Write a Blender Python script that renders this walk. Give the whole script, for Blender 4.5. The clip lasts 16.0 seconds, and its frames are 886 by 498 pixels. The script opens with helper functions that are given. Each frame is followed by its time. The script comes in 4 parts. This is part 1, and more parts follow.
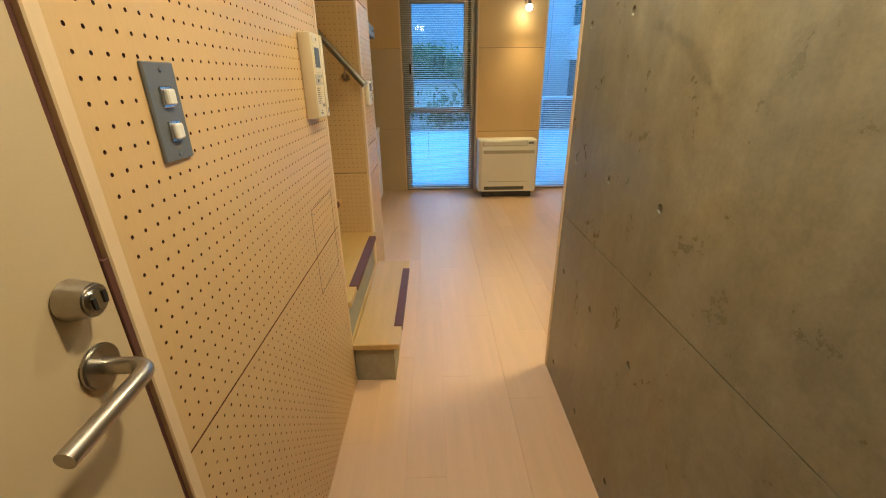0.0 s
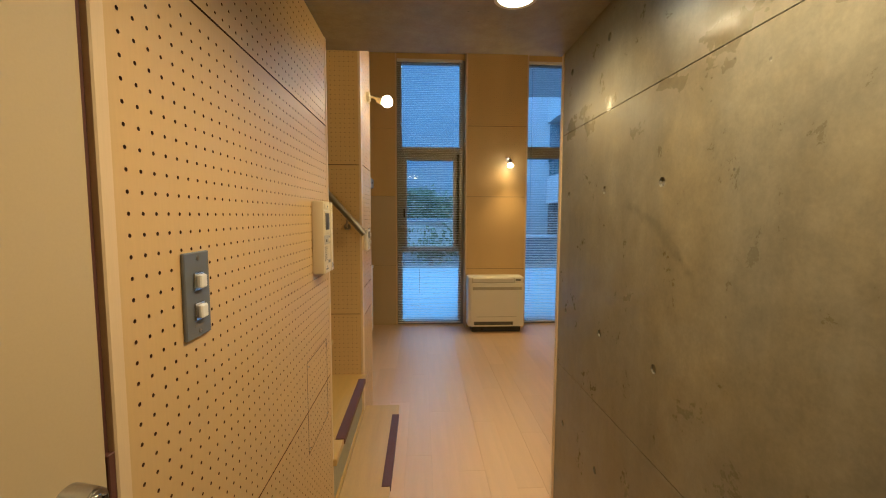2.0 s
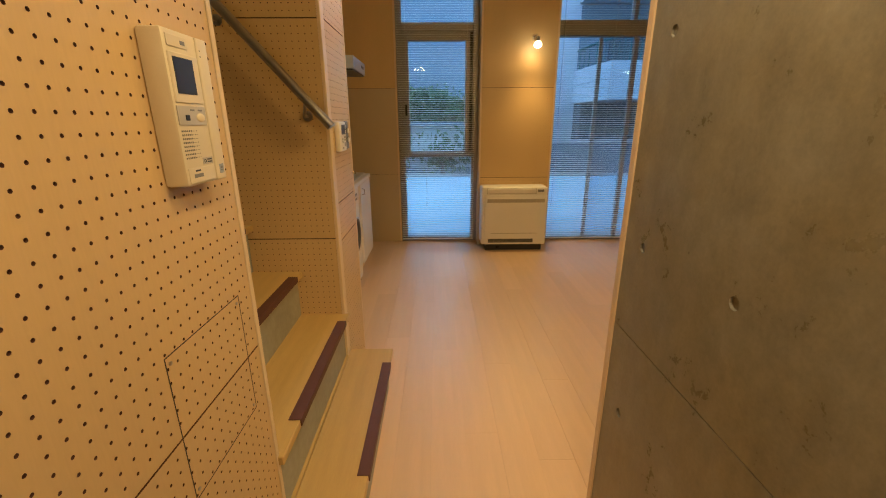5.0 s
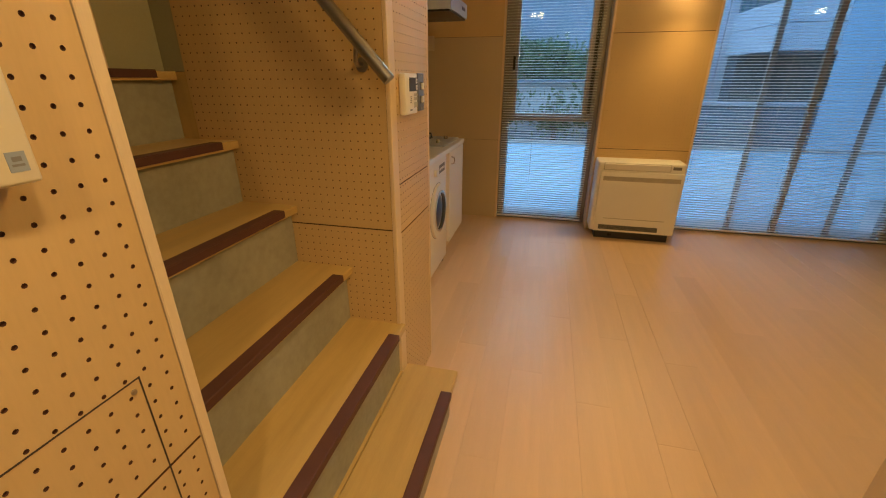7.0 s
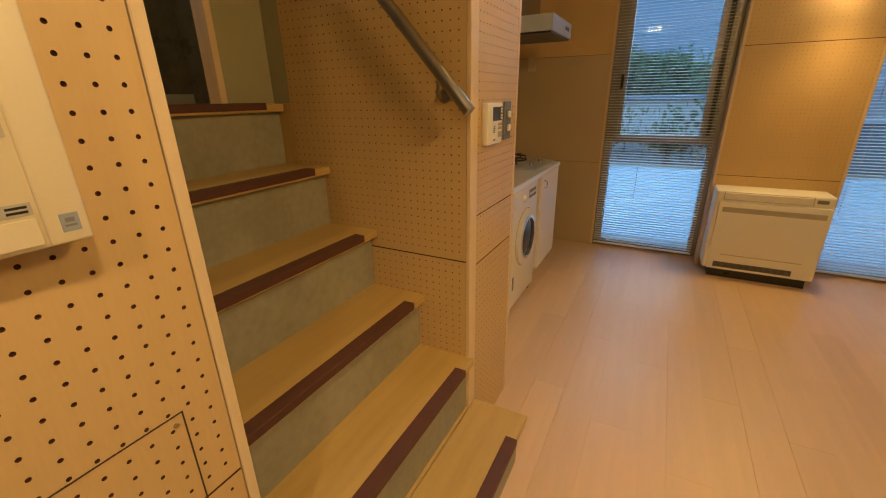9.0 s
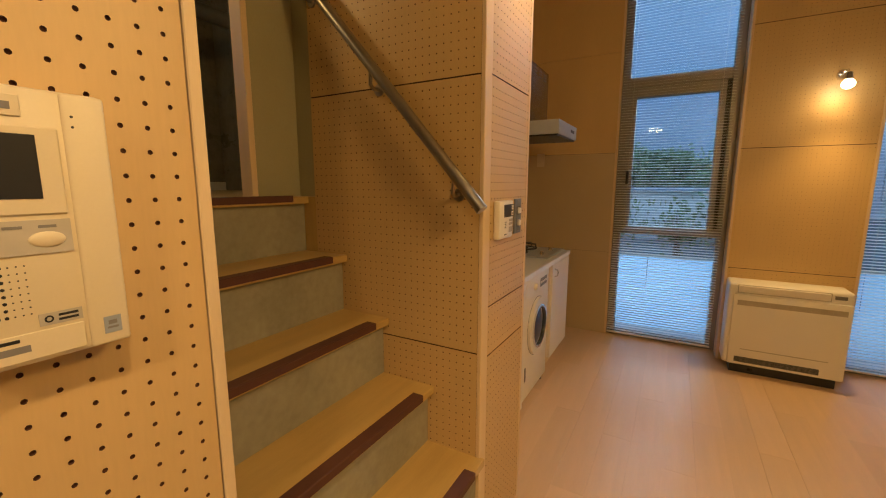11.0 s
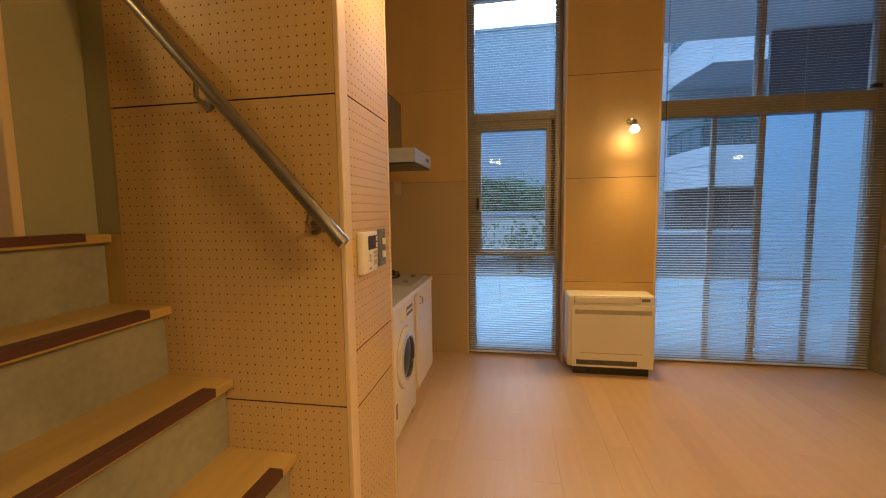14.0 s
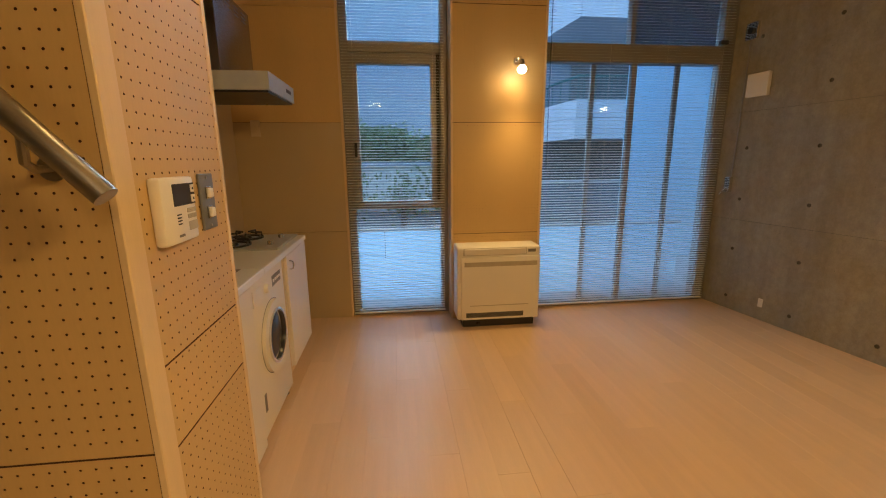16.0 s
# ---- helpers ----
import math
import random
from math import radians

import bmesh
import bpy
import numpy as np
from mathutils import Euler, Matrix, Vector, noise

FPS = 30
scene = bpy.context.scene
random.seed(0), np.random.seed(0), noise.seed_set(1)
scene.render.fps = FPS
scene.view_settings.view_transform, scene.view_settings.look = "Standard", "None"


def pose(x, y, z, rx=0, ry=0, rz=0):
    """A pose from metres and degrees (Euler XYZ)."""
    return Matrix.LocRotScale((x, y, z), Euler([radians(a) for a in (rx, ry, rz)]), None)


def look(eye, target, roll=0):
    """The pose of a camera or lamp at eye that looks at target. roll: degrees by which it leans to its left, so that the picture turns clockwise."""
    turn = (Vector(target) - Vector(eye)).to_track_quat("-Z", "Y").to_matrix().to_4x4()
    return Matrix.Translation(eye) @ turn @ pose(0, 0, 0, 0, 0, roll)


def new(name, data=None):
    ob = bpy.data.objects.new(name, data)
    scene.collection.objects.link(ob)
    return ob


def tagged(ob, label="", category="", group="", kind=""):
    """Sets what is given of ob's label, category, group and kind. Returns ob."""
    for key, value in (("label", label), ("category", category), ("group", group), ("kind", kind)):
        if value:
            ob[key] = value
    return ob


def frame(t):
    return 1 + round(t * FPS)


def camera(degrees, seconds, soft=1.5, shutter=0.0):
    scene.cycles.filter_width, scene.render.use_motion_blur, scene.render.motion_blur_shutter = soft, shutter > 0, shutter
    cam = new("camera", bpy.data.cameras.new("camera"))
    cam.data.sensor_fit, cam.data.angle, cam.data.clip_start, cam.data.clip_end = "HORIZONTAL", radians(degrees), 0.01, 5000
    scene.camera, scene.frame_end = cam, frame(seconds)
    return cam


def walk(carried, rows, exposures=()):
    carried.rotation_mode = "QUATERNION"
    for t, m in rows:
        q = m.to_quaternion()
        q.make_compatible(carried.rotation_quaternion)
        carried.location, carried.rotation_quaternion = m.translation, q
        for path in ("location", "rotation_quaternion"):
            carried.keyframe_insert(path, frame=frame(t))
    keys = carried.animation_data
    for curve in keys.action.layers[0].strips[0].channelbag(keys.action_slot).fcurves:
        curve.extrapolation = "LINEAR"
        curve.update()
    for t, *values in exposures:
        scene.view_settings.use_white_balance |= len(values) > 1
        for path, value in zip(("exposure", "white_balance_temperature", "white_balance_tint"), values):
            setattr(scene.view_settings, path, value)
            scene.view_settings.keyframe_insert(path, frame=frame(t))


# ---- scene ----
cam = camera(94.8, 16.0, soft=1.1)
PATH = [
    (0, (0.142, 0.098, 1.3), (0.179, 1.944, 0.532), -0.6),
    (0.5, (0.143, 0.088, 1.329), (0.178, 2.021, 0.816), -0.3),
    (1, (0.142, 0.063, 1.379), (0.179, 2.046, 1.126), -0.1),
    (1.5, (0.135, 0.064, 1.381), (0.188, 2.057, 1.23), 0.1),
    (2, (0.114, 0.076, 1.382), (0.216, 2.066, 1.22), 0.2),
    (2.5, (0.082, 0.096, 1.369), (0.226, 2.079, 1.159), 0.2),
    (3, (0.084, 0.173, 1.345), (0.223, 2.149, 1.072), 0.2),
    (3.5, (0.14, 0.325, 1.347), (0.258, 2.291, 0.995), 0.1),
    (4, (0.187, 0.455, 1.332), (0.291, 2.405, 0.901), 0.2),
    (4.2, (0.189, 0.509, 1.321), (0.284, 2.451, 0.855), -0.0),
    (6.5, (0.231, 1.122, 1.278), (-0.052, 2.957, 0.534), 0.2),
    (7, (0.232, 1.244, 1.276), (-0.215, 3.037, 0.51), -0.0),
    (7.5, (0.237, 1.318, 1.279), (-0.361, 3.061, 0.502), -0.3),
    (8, (0.26, 1.344, 1.289), (-0.464, 3.041, 0.517), -0.6),
    (10.5, (0.275, 1.315, 1.343), (-0.706, 3.004, 0.911), -0.2),
    (11, (0.277, 1.316, 1.348), (-0.701, 3.033, 1.038), 0.1),
    (11.5, (0.283, 1.309, 1.36), (-0.668, 3.06, 1.189), 0.2),
    (12, (0.285, 1.305, 1.402), (-0.601, 3.098, 1.424), 0.3),
    (12.5, (0.276, 1.31, 1.404), (-0.469, 3.164, 1.503), 0.1),
    (13, (0.246, 1.319, 1.391), (-0.341, 3.231, 1.414), -0.2),
    (13.5, (0.225, 1.343, 1.371), (-0.231, 3.289, 1.29), -0.5),
    (14, (0.219, 1.415, 1.357), (-0.123, 3.377, 1.171), -0.8),
    (14.5, (0.223, 1.523, 1.346), (-0.01, 3.491, 1.072), -1.0),
    (15, (0.234, 1.62, 1.334), (0.125, 3.586, 0.987), -0.9),
    (15.5, (0.235, 1.665, 1.326), (0.28, 3.625, 0.93), -0.8),
    (16, (0.205, 1.763, 1.323), (0.422, 3.706, 0.9), -0.5),
]
walk(cam, [(t, look(eye, target, roll)) for t, eye, target, roll in PATH],
     exposures=[(0.0, 2.48, 4250, -8), (0.5, 2.22, 4500, -5), (1.5, 2.03, 4600, -5), (4.0, 2.05, 4950, -2), (7.0, 2.08, 5400, 0), (10.5, 2.08, 5500, 3),
                (12.0, 2.08, 5750, 8), (14.0, 2.2, 5800, 6), (16.0, 2.15, 5500, 3)])

# ---- light ----
world = bpy.data.worlds.new("world")
scene.world = world
world.use_nodes = True
wn = world.node_tree
sky = wn.nodes.new("ShaderNodeTexSky")
sky.sky_type, sky.sun_disc = "NISHITA", False
sky.sun_elevation, sky.sun_rotation = radians(36), radians(0)
wn.links.new(sky.outputs[0], wn.nodes["Background"].inputs[0])
wn.nodes["Background"].inputs[1].default_value = 0.15


def lamp(name, kind, energy, colour, m, **more):
    data = bpy.data.lights.new(name, kind)
    data.energy, data.color = energy, colour
    ob = new(name, data)
    ob.matrix_world = m
    return data


WARM = (1.0, 0.55, 0.16)
sun = lamp("sun", "SUN", 0.85, (0.46, 0.77, 1.0), look((0, 20, 14.5), (0, 0, 0)))
sun.angle = radians(45)
for y, watts in ((1.306, 4.7), (0.58, 9.5)):
    down = lamp("downlight_lamp", "SPOT", watts, (1.0, 0.59, 0.25), look((0.387, y, 1.995), (0.387, y, 0)))
    down.spot_size, down.spot_blend, down.shadow_soft_size = radians(150), 0.7, 0.04
# wall spotlights: the bulb's place and the way out of the wall
SPOTS = [((1.150, 4.884, 1.975), (0, -1)), ((1.050, 1.880, 2.020), (0, 1)), ((3.180, 2.950, 2.020), (-1, 0))]
spot = lamp("spot_lamp", "SPOT", 0.75, WARM, look((1.150, 4.884, 1.940), (1.06, 5.0, 1.74)))
spot.spot_size, spot.spot_blend, spot.shadow_soft_size = radians(170), 1.0, 0.03
lamp("spot_lamp", "POINT", 9.0, WARM, pose(1.050, 1.935, 1.975)).shadow_soft_size = 0.12
for x, y, z, aim, watts in ((1.050, 1.900, 1.975, (1.0, 2.5, 0), 7), (3.160, 2.950, 1.975, (2.2, 3.2, 0), 8), (1.150, 4.870, 1.940, (1.15, 4.0, 0), 12)):
    spot = lamp("spot_lamp", "SPOT", watts, WARM, look((x, y, z), aim))
    spot.spot_size, spot.spot_blend, spot.shadow_soft_size = radians(125), 1.0, 0.04
globe = lamp("globe_lamp", "POINT", 0.65, WARM, pose(-0.01, 2.73, 2.09))
globe.shadow_soft_size = 0.04
loft = lamp("globe_lamp", "POINT", 2.0, WARM, pose(-1.45, 1.86, 2.45))
loft.shadow_soft_size = 0.05


# ---- materials ----
def material(name, colour, rough=0.5, metal=0.0, scale=8.0, vary=0.12, grain=60.0, bump=0.05, stretch=(1, 1, 1), tint=0.0, spec=0.5, island=False):
    m = bpy.data.materials.new(name)
    m.use_nodes = True
    n, l = m.node_tree.nodes, m.node_tree.links
    b = n["Principled BSDF"]
    b.inputs["Roughness"].default_value, b.inputs["Metallic"].default_value = rough, metal
    b.inputs["Specular IOR Level"].default_value = spec
    co = n.new("ShaderNodeTexCoord")
    mp = n.new("ShaderNodeMapping")
    mp.inputs["Scale"].default_value = stretch
    l.new(co.outputs["Object"], mp.inputs[0])
    big, fine = n.new("ShaderNodeTexNoise"), n.new("ShaderNodeTexNoise")
    big.inputs["Scale"].default_value, fine.inputs["Scale"].default_value = scale, grain
    big.inputs["Detail"].default_value, fine.inputs["Detail"].default_value = 5, 3
    for t in (big, fine):
        l.new(mp.outputs[0], t.inputs["Vector"])
    add = n.new("ShaderNodeMath")
    add.operation = "ADD"
    half = n.new("ShaderNodeMath")
    half.operation, half.inputs[1].default_value = "MULTIPLY", 0.45
    l.new(fine.outputs[0], half.inputs[0])
    l.new(big.outputs[0], add.inputs[0])
    l.new(half.outputs[0], add.inputs[1])
    ramp = n.new("ShaderNodeValToRGB")
    dark = [c * (1 - vary) for c in colour]
    light = [min(1.0, c * (1 + vary)) for c in colour]
    ramp.color_ramp.elements[0].position, ramp.color_ramp.elements[0].color = 0.45, (*dark, 1)
    ramp.color_ramp.elements[1].position, ramp.color_ramp.elements[1].color = 1.0, (*light, 1)
    l.new(add.outputs[0], ramp.inputs[0])
    out = ramp.outputs[0]
    if tint:
        info = n.new("ShaderNodeNewGeometry" if island else "ShaderNodeObjectInfo")
        hsv = n.new("ShaderNodeHueSaturation")
        mr = n.new("ShaderNodeMapRange")
        mr.inputs["To Min"].default_value, mr.inputs["To Max"].default_value = 1 - tint, 1 + tint
        l.new(info.outputs["Random Per Island" if island else "Random"], mr.inputs[0])
        l.new(mr.outputs[0], hsv.inputs["Value"])
        l.new(out, hsv.inputs["Color"])
        out = hsv.outputs[0]
    l.new(out, b.inputs["Base Color"])
    rr = n.new("ShaderNodeMapRange")
    rr.inputs["To Min"].default_value, rr.inputs["To Max"].default_value = max(0.02, rough - 0.08), min(1, rough + 0.08)
    l.new(big.outputs[0], rr.inputs[0])
    l.new(rr.outputs[0], b.inputs["Roughness"])
    if bump:
        bp = n.new("ShaderNodeBump")
        bp.inputs["Strength"].default_value, bp.inputs["Distance"].default_value = bump, 0.004
        l.new(add.outputs[0], bp.inputs["Height"])
        l.new(bp.outputs[0], b.inputs["Normal"])
    return m


def glow(name, colour, strength):
    m = bpy.data.materials.new(name)
    m.use_nodes = True
    b = m.node_tree.nodes["Principled BSDF"]
    b.inputs["Emission Color"].default_value = (*colour, 1)
    b.inputs["Emission Strength"].default_value = strength
    return m


def glass_material(name, colour=(0.93, 0.97, 1.0), rough=0.0):
    m = bpy.data.materials.new(name)
    m.use_nodes = True
    n, l = m.node_tree.nodes, m.node_tree.links
    tr, gl, mx = n.new("ShaderNodeBsdfTransparent"), n.new("ShaderNodeBsdfGlossy"), n.new("ShaderNodeMixShader")
    tr.inputs[0].default_value = (*colour, 1)
    gl.inputs["Roughness"].default_value = rough
    fr = n.new("ShaderNodeFresnel")
    fr.inputs[0].default_value = 1.5
    l.new(fr.outputs[0], mx.inputs[0])
    l.new(tr.outputs[0], mx.inputs[1])
    l.new(gl.outputs[0], mx.inputs[2])
    l.new(mx.outputs[0], n["Material Output"].inputs[0])
    return m


PEG = material("peg_board", (0.60, 0.415, 0.17), 0.45, scale=3, vary=0.07, grain=220, bump=0.04, stretch=(1, 1, 0.15), tint=0.02)
# shade inside peg holes and board joints, put into a very dark brown
RECESS_SHADE = material("recess_shade", (0.085, 0.030, 0.013), 0.9, bump=0)
TRIM = material("maple_trim", (0.70, 0.54, 0.31), 0.45, scale=6, vary=0.06, grain=120, stretch=(4, 4, 0.3))
FLOOR = material("maple_floor", (0.65, 0.452, 0.268), 0.43, scale=5, vary=0.05, grain=60, bump=0.012, stretch=(5, 0.35, 1), tint=0.045, spec=0.42)
JOINT = material("floor_joint", (0.58, 0.415, 0.25), 0.7, bump=0)


def concrete(name, colour, rough, arc=False, calm=1.0):
    """Cast concrete: cloudy patches, upright runs, small dark pits; arc adds an old curved scuff mark."""
    m = bpy.data.materials.new(name)
    m.use_nodes = True
    n, l = m.node_tree.nodes, m.node_tree.links
    b = n["Principled BSDF"]
    co = n.new("ShaderNodeTexCoord").outputs["Object"]

    def noise_at(scale, stretch=(1, 1, 1), detail=6, rough_=0.6, distort=0.0):
        mp = n.new("ShaderNodeMapping")
        mp.inputs["Scale"].default_value = stretch
        l.new(co, mp.inputs[0])
        t = n.new("ShaderNodeTexNoise")
        t.inputs["Scale"].default_value, t.inputs["Detail"].default_value = scale, detail
        t.inputs["Roughness"].default_value, t.inputs["Distortion"].default_value = rough_, distort
        l.new(mp.outputs[0], t.inputs["Vector"])
        return t.outputs[0]

    def math_(op, a, b_):
        k = n.new("ShaderNodeMath")
        k.operation = op
        for i, v in enumerate((a, b_)):
            if isinstance(v, (int, float)):
                k.inputs[i].default_value = v
            else:
                l.new(v, k.inputs[i])
        return k.outputs[0]

    def ranged(v, a, b_, c, d):
        k = n.new("ShaderNodeMapRange")
        for i, val in enumerate((a, b_, c, d)):
            k.inputs[i + 1].default_value = val
        l.new(v, k.inputs[0])
        return k.outputs[0]

    cloud = ranged(noise_at(1.7, distort=0.6), 0.35, 0.68, 1 - 0.17 * calm, 1 + 0.11 * calm)
    patch = ranged(noise_at(10.0, detail=9, rough_=0.74, distort=0.2), 0.37, 0.63, 1 - 0.24 * calm, 1 + 0.13 * calm)
    mottle = ranged(noise_at(24.0, (1, 1, 0.8), 7, 0.7), 0.36, 0.64, 0.90, 1.07)
    runs = ranged(noise_at(5.0, (1.6, 1.6, 0.16)), 0.35, 0.65, 0.90, 1.08)
    grain = ranged(noise_at(120, detail=2), 0.3, 0.7, 0.95, 1.05)
    dots = n.new("ShaderNodeTexVoronoi")
    dots.inputs["Scale"].default_value = 16
    l.new(co, dots.inputs["Vector"])
    pits = ranged(dots.outputs["Distance"], 0.035, 0.06, 0.55, 1.0)
    keep = ranged(noise_at(3.0), 0.52, 0.56, 0.0, 1.0)
    pits = math_("SUBTRACT", 1.0, math_("MULTIPLY", math_("SUBTRACT", 1.0, pits), keep))
    value = math_("MULTIPLY", math_("MULTIPLY", cloud, patch), math_("MULTIPLY", runs, math_("MULTIPLY", mottle, math_("MULTIPLY", grain, pits))))
    if arc:
        sep = n.new("ShaderNodeSeparateXYZ")
        l.new(co, sep.inputs[0])
        dy, dz = math_("SUBTRACT", sep.outputs[1], 1.215), math_("SUBTRACT", sep.outputs[2], 0.995)
        rad = math_("POWER", math_("ADD", math_("MULTIPLY", dy, dy), math_("MULTIPLY", dz, dz)), 0.5)
        off = math_("ABSOLUTE", math_("SUBTRACT", rad, math_("ADD", 0.408, ranged(noise_at(9), 0.3, 0.7, -0.02, 0.02))), 0.0)
        band = ranged(off, 0.004, 0.022, 1.0, 0.0)
        ends = math_("MULTIPLY", ranged(sep.outputs[1], 0.80, 0.86, 0.0, 1.0), ranged(sep.outputs[1], 1.12, 1.24, 1.0, 0.0))
        ends = math_("MULTIPLY", ends, ranged(sep.outputs[2], 1.2, 1.26, 0.0, 1.0))
        mark = math_("MULTIPLY", math_("MULTIPLY", band, ends), ranged(noise_at(14), 0.3, 0.6, 0.08, 0.30))
        value = math_("MULTIPLY", value, math_("SUBTRACT", 1.0, mark))
    tone = n.new("ShaderNodeMix")
    tone.data_type = "RGBA"
    tone.inputs[6].default_value = (*colour, 1)
    tone.inputs[7].default_value = (colour[0] * 1.04, colour[1] * 0.97, colour[2] * 0.80, 1)
    l.new(ranged(noise_at(2.6, distort=0.4), 0.4, 0.62, 0.0, 1.0), tone.inputs[0])
    mul = n.new("ShaderNodeMix")
    mul.data_type, mul.blend_type = "RGBA", "MULTIPLY"
    mul.inputs[0].default_value = 1.0
    l.new(tone.outputs[2], mul.inputs[6])
    comb = n.new("ShaderNodeCombineColor")
    for i in range(3):
        l.new(value, comb.inputs[i])
    l.new(comb.outputs[0], mul.inputs[7])
    l.new(mul.outputs[2], b.inputs["Base Color"])
    gloss = ranged(patch, 0.76, 1.13, rough - 0.09, rough + 0.14)
    if arc:
        # smears of hardened form resin along the upper joint
        near = ranged(math_("ABSOLUTE", math_("SUBTRACT", sep.outputs[2], 1.705), 0.0), 0.02, 0.07, 1.0, 0.0)
        smear = math_("MULTIPLY", near, ranged(noise_at(7.0, (1, 1, 1.6), 4), 0.54, 0.61, 0.0, 0.20))
        gloss = math_("SUBTRACT", gloss, smear)
    l.new(gloss, b.inputs["Roughness"])
    bp = n.new("ShaderNodeBump")
    bp.inputs["Strength"].default_value, bp.inputs["Distance"].default_value = 0.25, 0.004
    l.new(math_("ADD", math_("MULTIPLY", patch, 0.6), math_("MULTIPLY", pits, 0.5)), bp.inputs["Height"])
    l.new(bp.outputs[0], b.inputs["Normal"])
    return m


CONC = concrete("cast_concrete", (0.228, 0.212, 0.154), 0.31, arc=True, calm=0.65)
CONC2 = concrete("side_wall_concrete", (0.32, 0.305, 0.255), 0.42, calm=0.4)
CONE = material("cone_mortar", (0.195, 0.182, 0.14), 0.8, scale=30, vary=0.2, grain=200, bump=0.3)
# same mortar coloured darker, for the shadow in the side wall's cone holes
CONE2 = material("shaded_cone_mortar", (0.10, 0.09, 0.075), 0.8, scale=30, vary=0.2, grain=200, bump=0.3)
CEIL = concrete("ceiling_concrete", (0.30, 0.285, 0.25), 0.36, calm=0.35)
TREAD = material("plywood_tread", (0.52, 0.355, 0.11), 0.36, scale=5, vary=0.09, grain=70, bump=0.03, stretch=(6, 0.5, 1))
RISER = material("grey_riser", (0.33, 0.315, 0.235), 0.55, scale=5, vary=0.18, grain=40, bump=0.05)
RUBBER = material("brown_rubber", (0.095, 0.036, 0.024), 0.6, scale=20, vary=0.15, grain=300, bump=0.1)
DOOR = material("cream_laminate", (0.53, 0.42, 0.235), 0.42, scale=2, vary=0.04, grain=300, bump=0.02)
STEEL = material("brushed_steel", (0.42, 0.39, 0.34), 0.34, 1.0, scale=20, vary=0.1, grain=400, bump=0.02)
CHROME = material("chrome", (0.75, 0.75, 0.75), 0.12, 1.0, scale=10, vary=0.04, bump=0)
IVORY = material("ivory_plastic", (0.68, 0.585, 0.38), 0.4, scale=3, vary=0.03, grain=400, bump=0.01)
WHITE = material("white_plastic", (0.80, 0.76, 0.68), 0.4, scale=3, vary=0.03, grain=400, bump=0.01)
GREY = material("grey_plate", (0.18, 0.19, 0.205), 0.4, 0.3, scale=4, vary=0.05, grain=300, bump=0.01)
GREYPALE = material("sticker_grey", (0.30, 0.33, 0.37), 0.4, bump=0)
BLACK = material("black_plastic", (0.02, 0.02, 0.022), 0.3, bump=0)
DARK = material("dark_gap", (0.05, 0.035, 0.028), 0.7, bump=0)
BAND = material("pale_grey_plastic", (0.46, 0.42, 0.34), 0.45, bump=0)
INK = material("print_grey", (0.20, 0.19, 0.18), 0.6, bump=0)
HOBM = material("hob_steel", (0.58, 0.60, 0.60), 0.38, 0.35, scale=20, vary=0.06, grain=300, bump=0.01)
ALU = material("aluminium_frame", (0.33, 0.32, 0.31), 0.42, 0.5, scale=6, vary=0.06, grain=200, bump=0.01)
GLASS = glass_material("window_glass")


def opal(name, colour, low=0.78, high=0.86):
    m = bpy.data.materials.new(name)
    m.use_nodes = True
    n, l = m.node_tree.nodes, m.node_tree.links
    t, d, mx = n.new("ShaderNodeBsdfTranslucent"), n.new("ShaderNodeBsdfDiffuse"), n.new("ShaderNodeMixShader")
    ns = n.new("ShaderNodeTexNoise")
    ns.inputs["Scale"].default_value = 1.5
    rp = n.new("ShaderNodeMapRange")
    rp.inputs["To Min"].default_value, rp.inputs["To Max"].default_value = low, high
    l.new(ns.outputs[0], rp.inputs[0])
    l.new(rp.outputs[0], mx.inputs[0])
    for k in (t, d):
        k.inputs[0].default_value = (*colour, 1)
    l.new(d.outputs[0], mx.inputs[1])
    l.new(t.outputs[0], mx.inputs[2])
    l.new(mx.outputs[0], n["Material Output"].inputs[0])
    return m


OPAL = opal("opal_screen", (0.68, 0.82, 0.92))
SLAT = opal("blind_slat", (0.92, 0.94, 0.95), 0.45, 0.52)
COUNTER = material("white_counter", (0.80, 0.79, 0.75), 0.3, scale=4, vary=0.03, grain=200, bump=0.01)
CABINET = material("white_cabinet", (0.78, 0.73, 0.66), 0.42, scale=3, vary=0.03, grain=300, bump=0.01)
# kitchen wall's own colour; also carries daylight on the end wall's lower boards
KPANEL = material("kitchen_panel_daylit_board", (0.54, 0.425, 0.245), 0.45, scale=2, vary=0.04, grain=200, bump=0.01)
HOODM = material("hood_steel", (0.30, 0.29, 0.28), 0.20, 1.0, scale=8, vary=0.1, grain=300, bump=0.01)
OUTW = material("white_render", (0.62, 0.65, 0.69), 0.8, scale=1.2, vary=0.07, grain=30, bump=0.05)
LOFT = material("loft_partition", (0.36, 0.34, 0.21), 0.5, scale=3, vary=0.06, grain=120, bump=0.02)
OUTG = material("grey_render", (0.22, 0.27, 0.33), 0.85, scale=0.6, vary=0.08, grain=20, bump=0.05)
SLATE = material("dark_blue_grey", (0.09, 0.115, 0.15), 0.7, scale=2, vary=0.08, grain=40, bump=0.03)
# shade inside rooms and undercroft put into one flat dark colour
OUTD = material("shaded_interior", (0.13, 0.145, 0.16), 0.8, vary=0.2)
TEAL = material("green_rail", (0.05, 0.15, 0.15), 0.5)
ROADM = material("outdoor_asphalt", (0.05, 0.053, 0.058), 0.85, scale=2, vary=0.15, grain=60, bump=0.1)
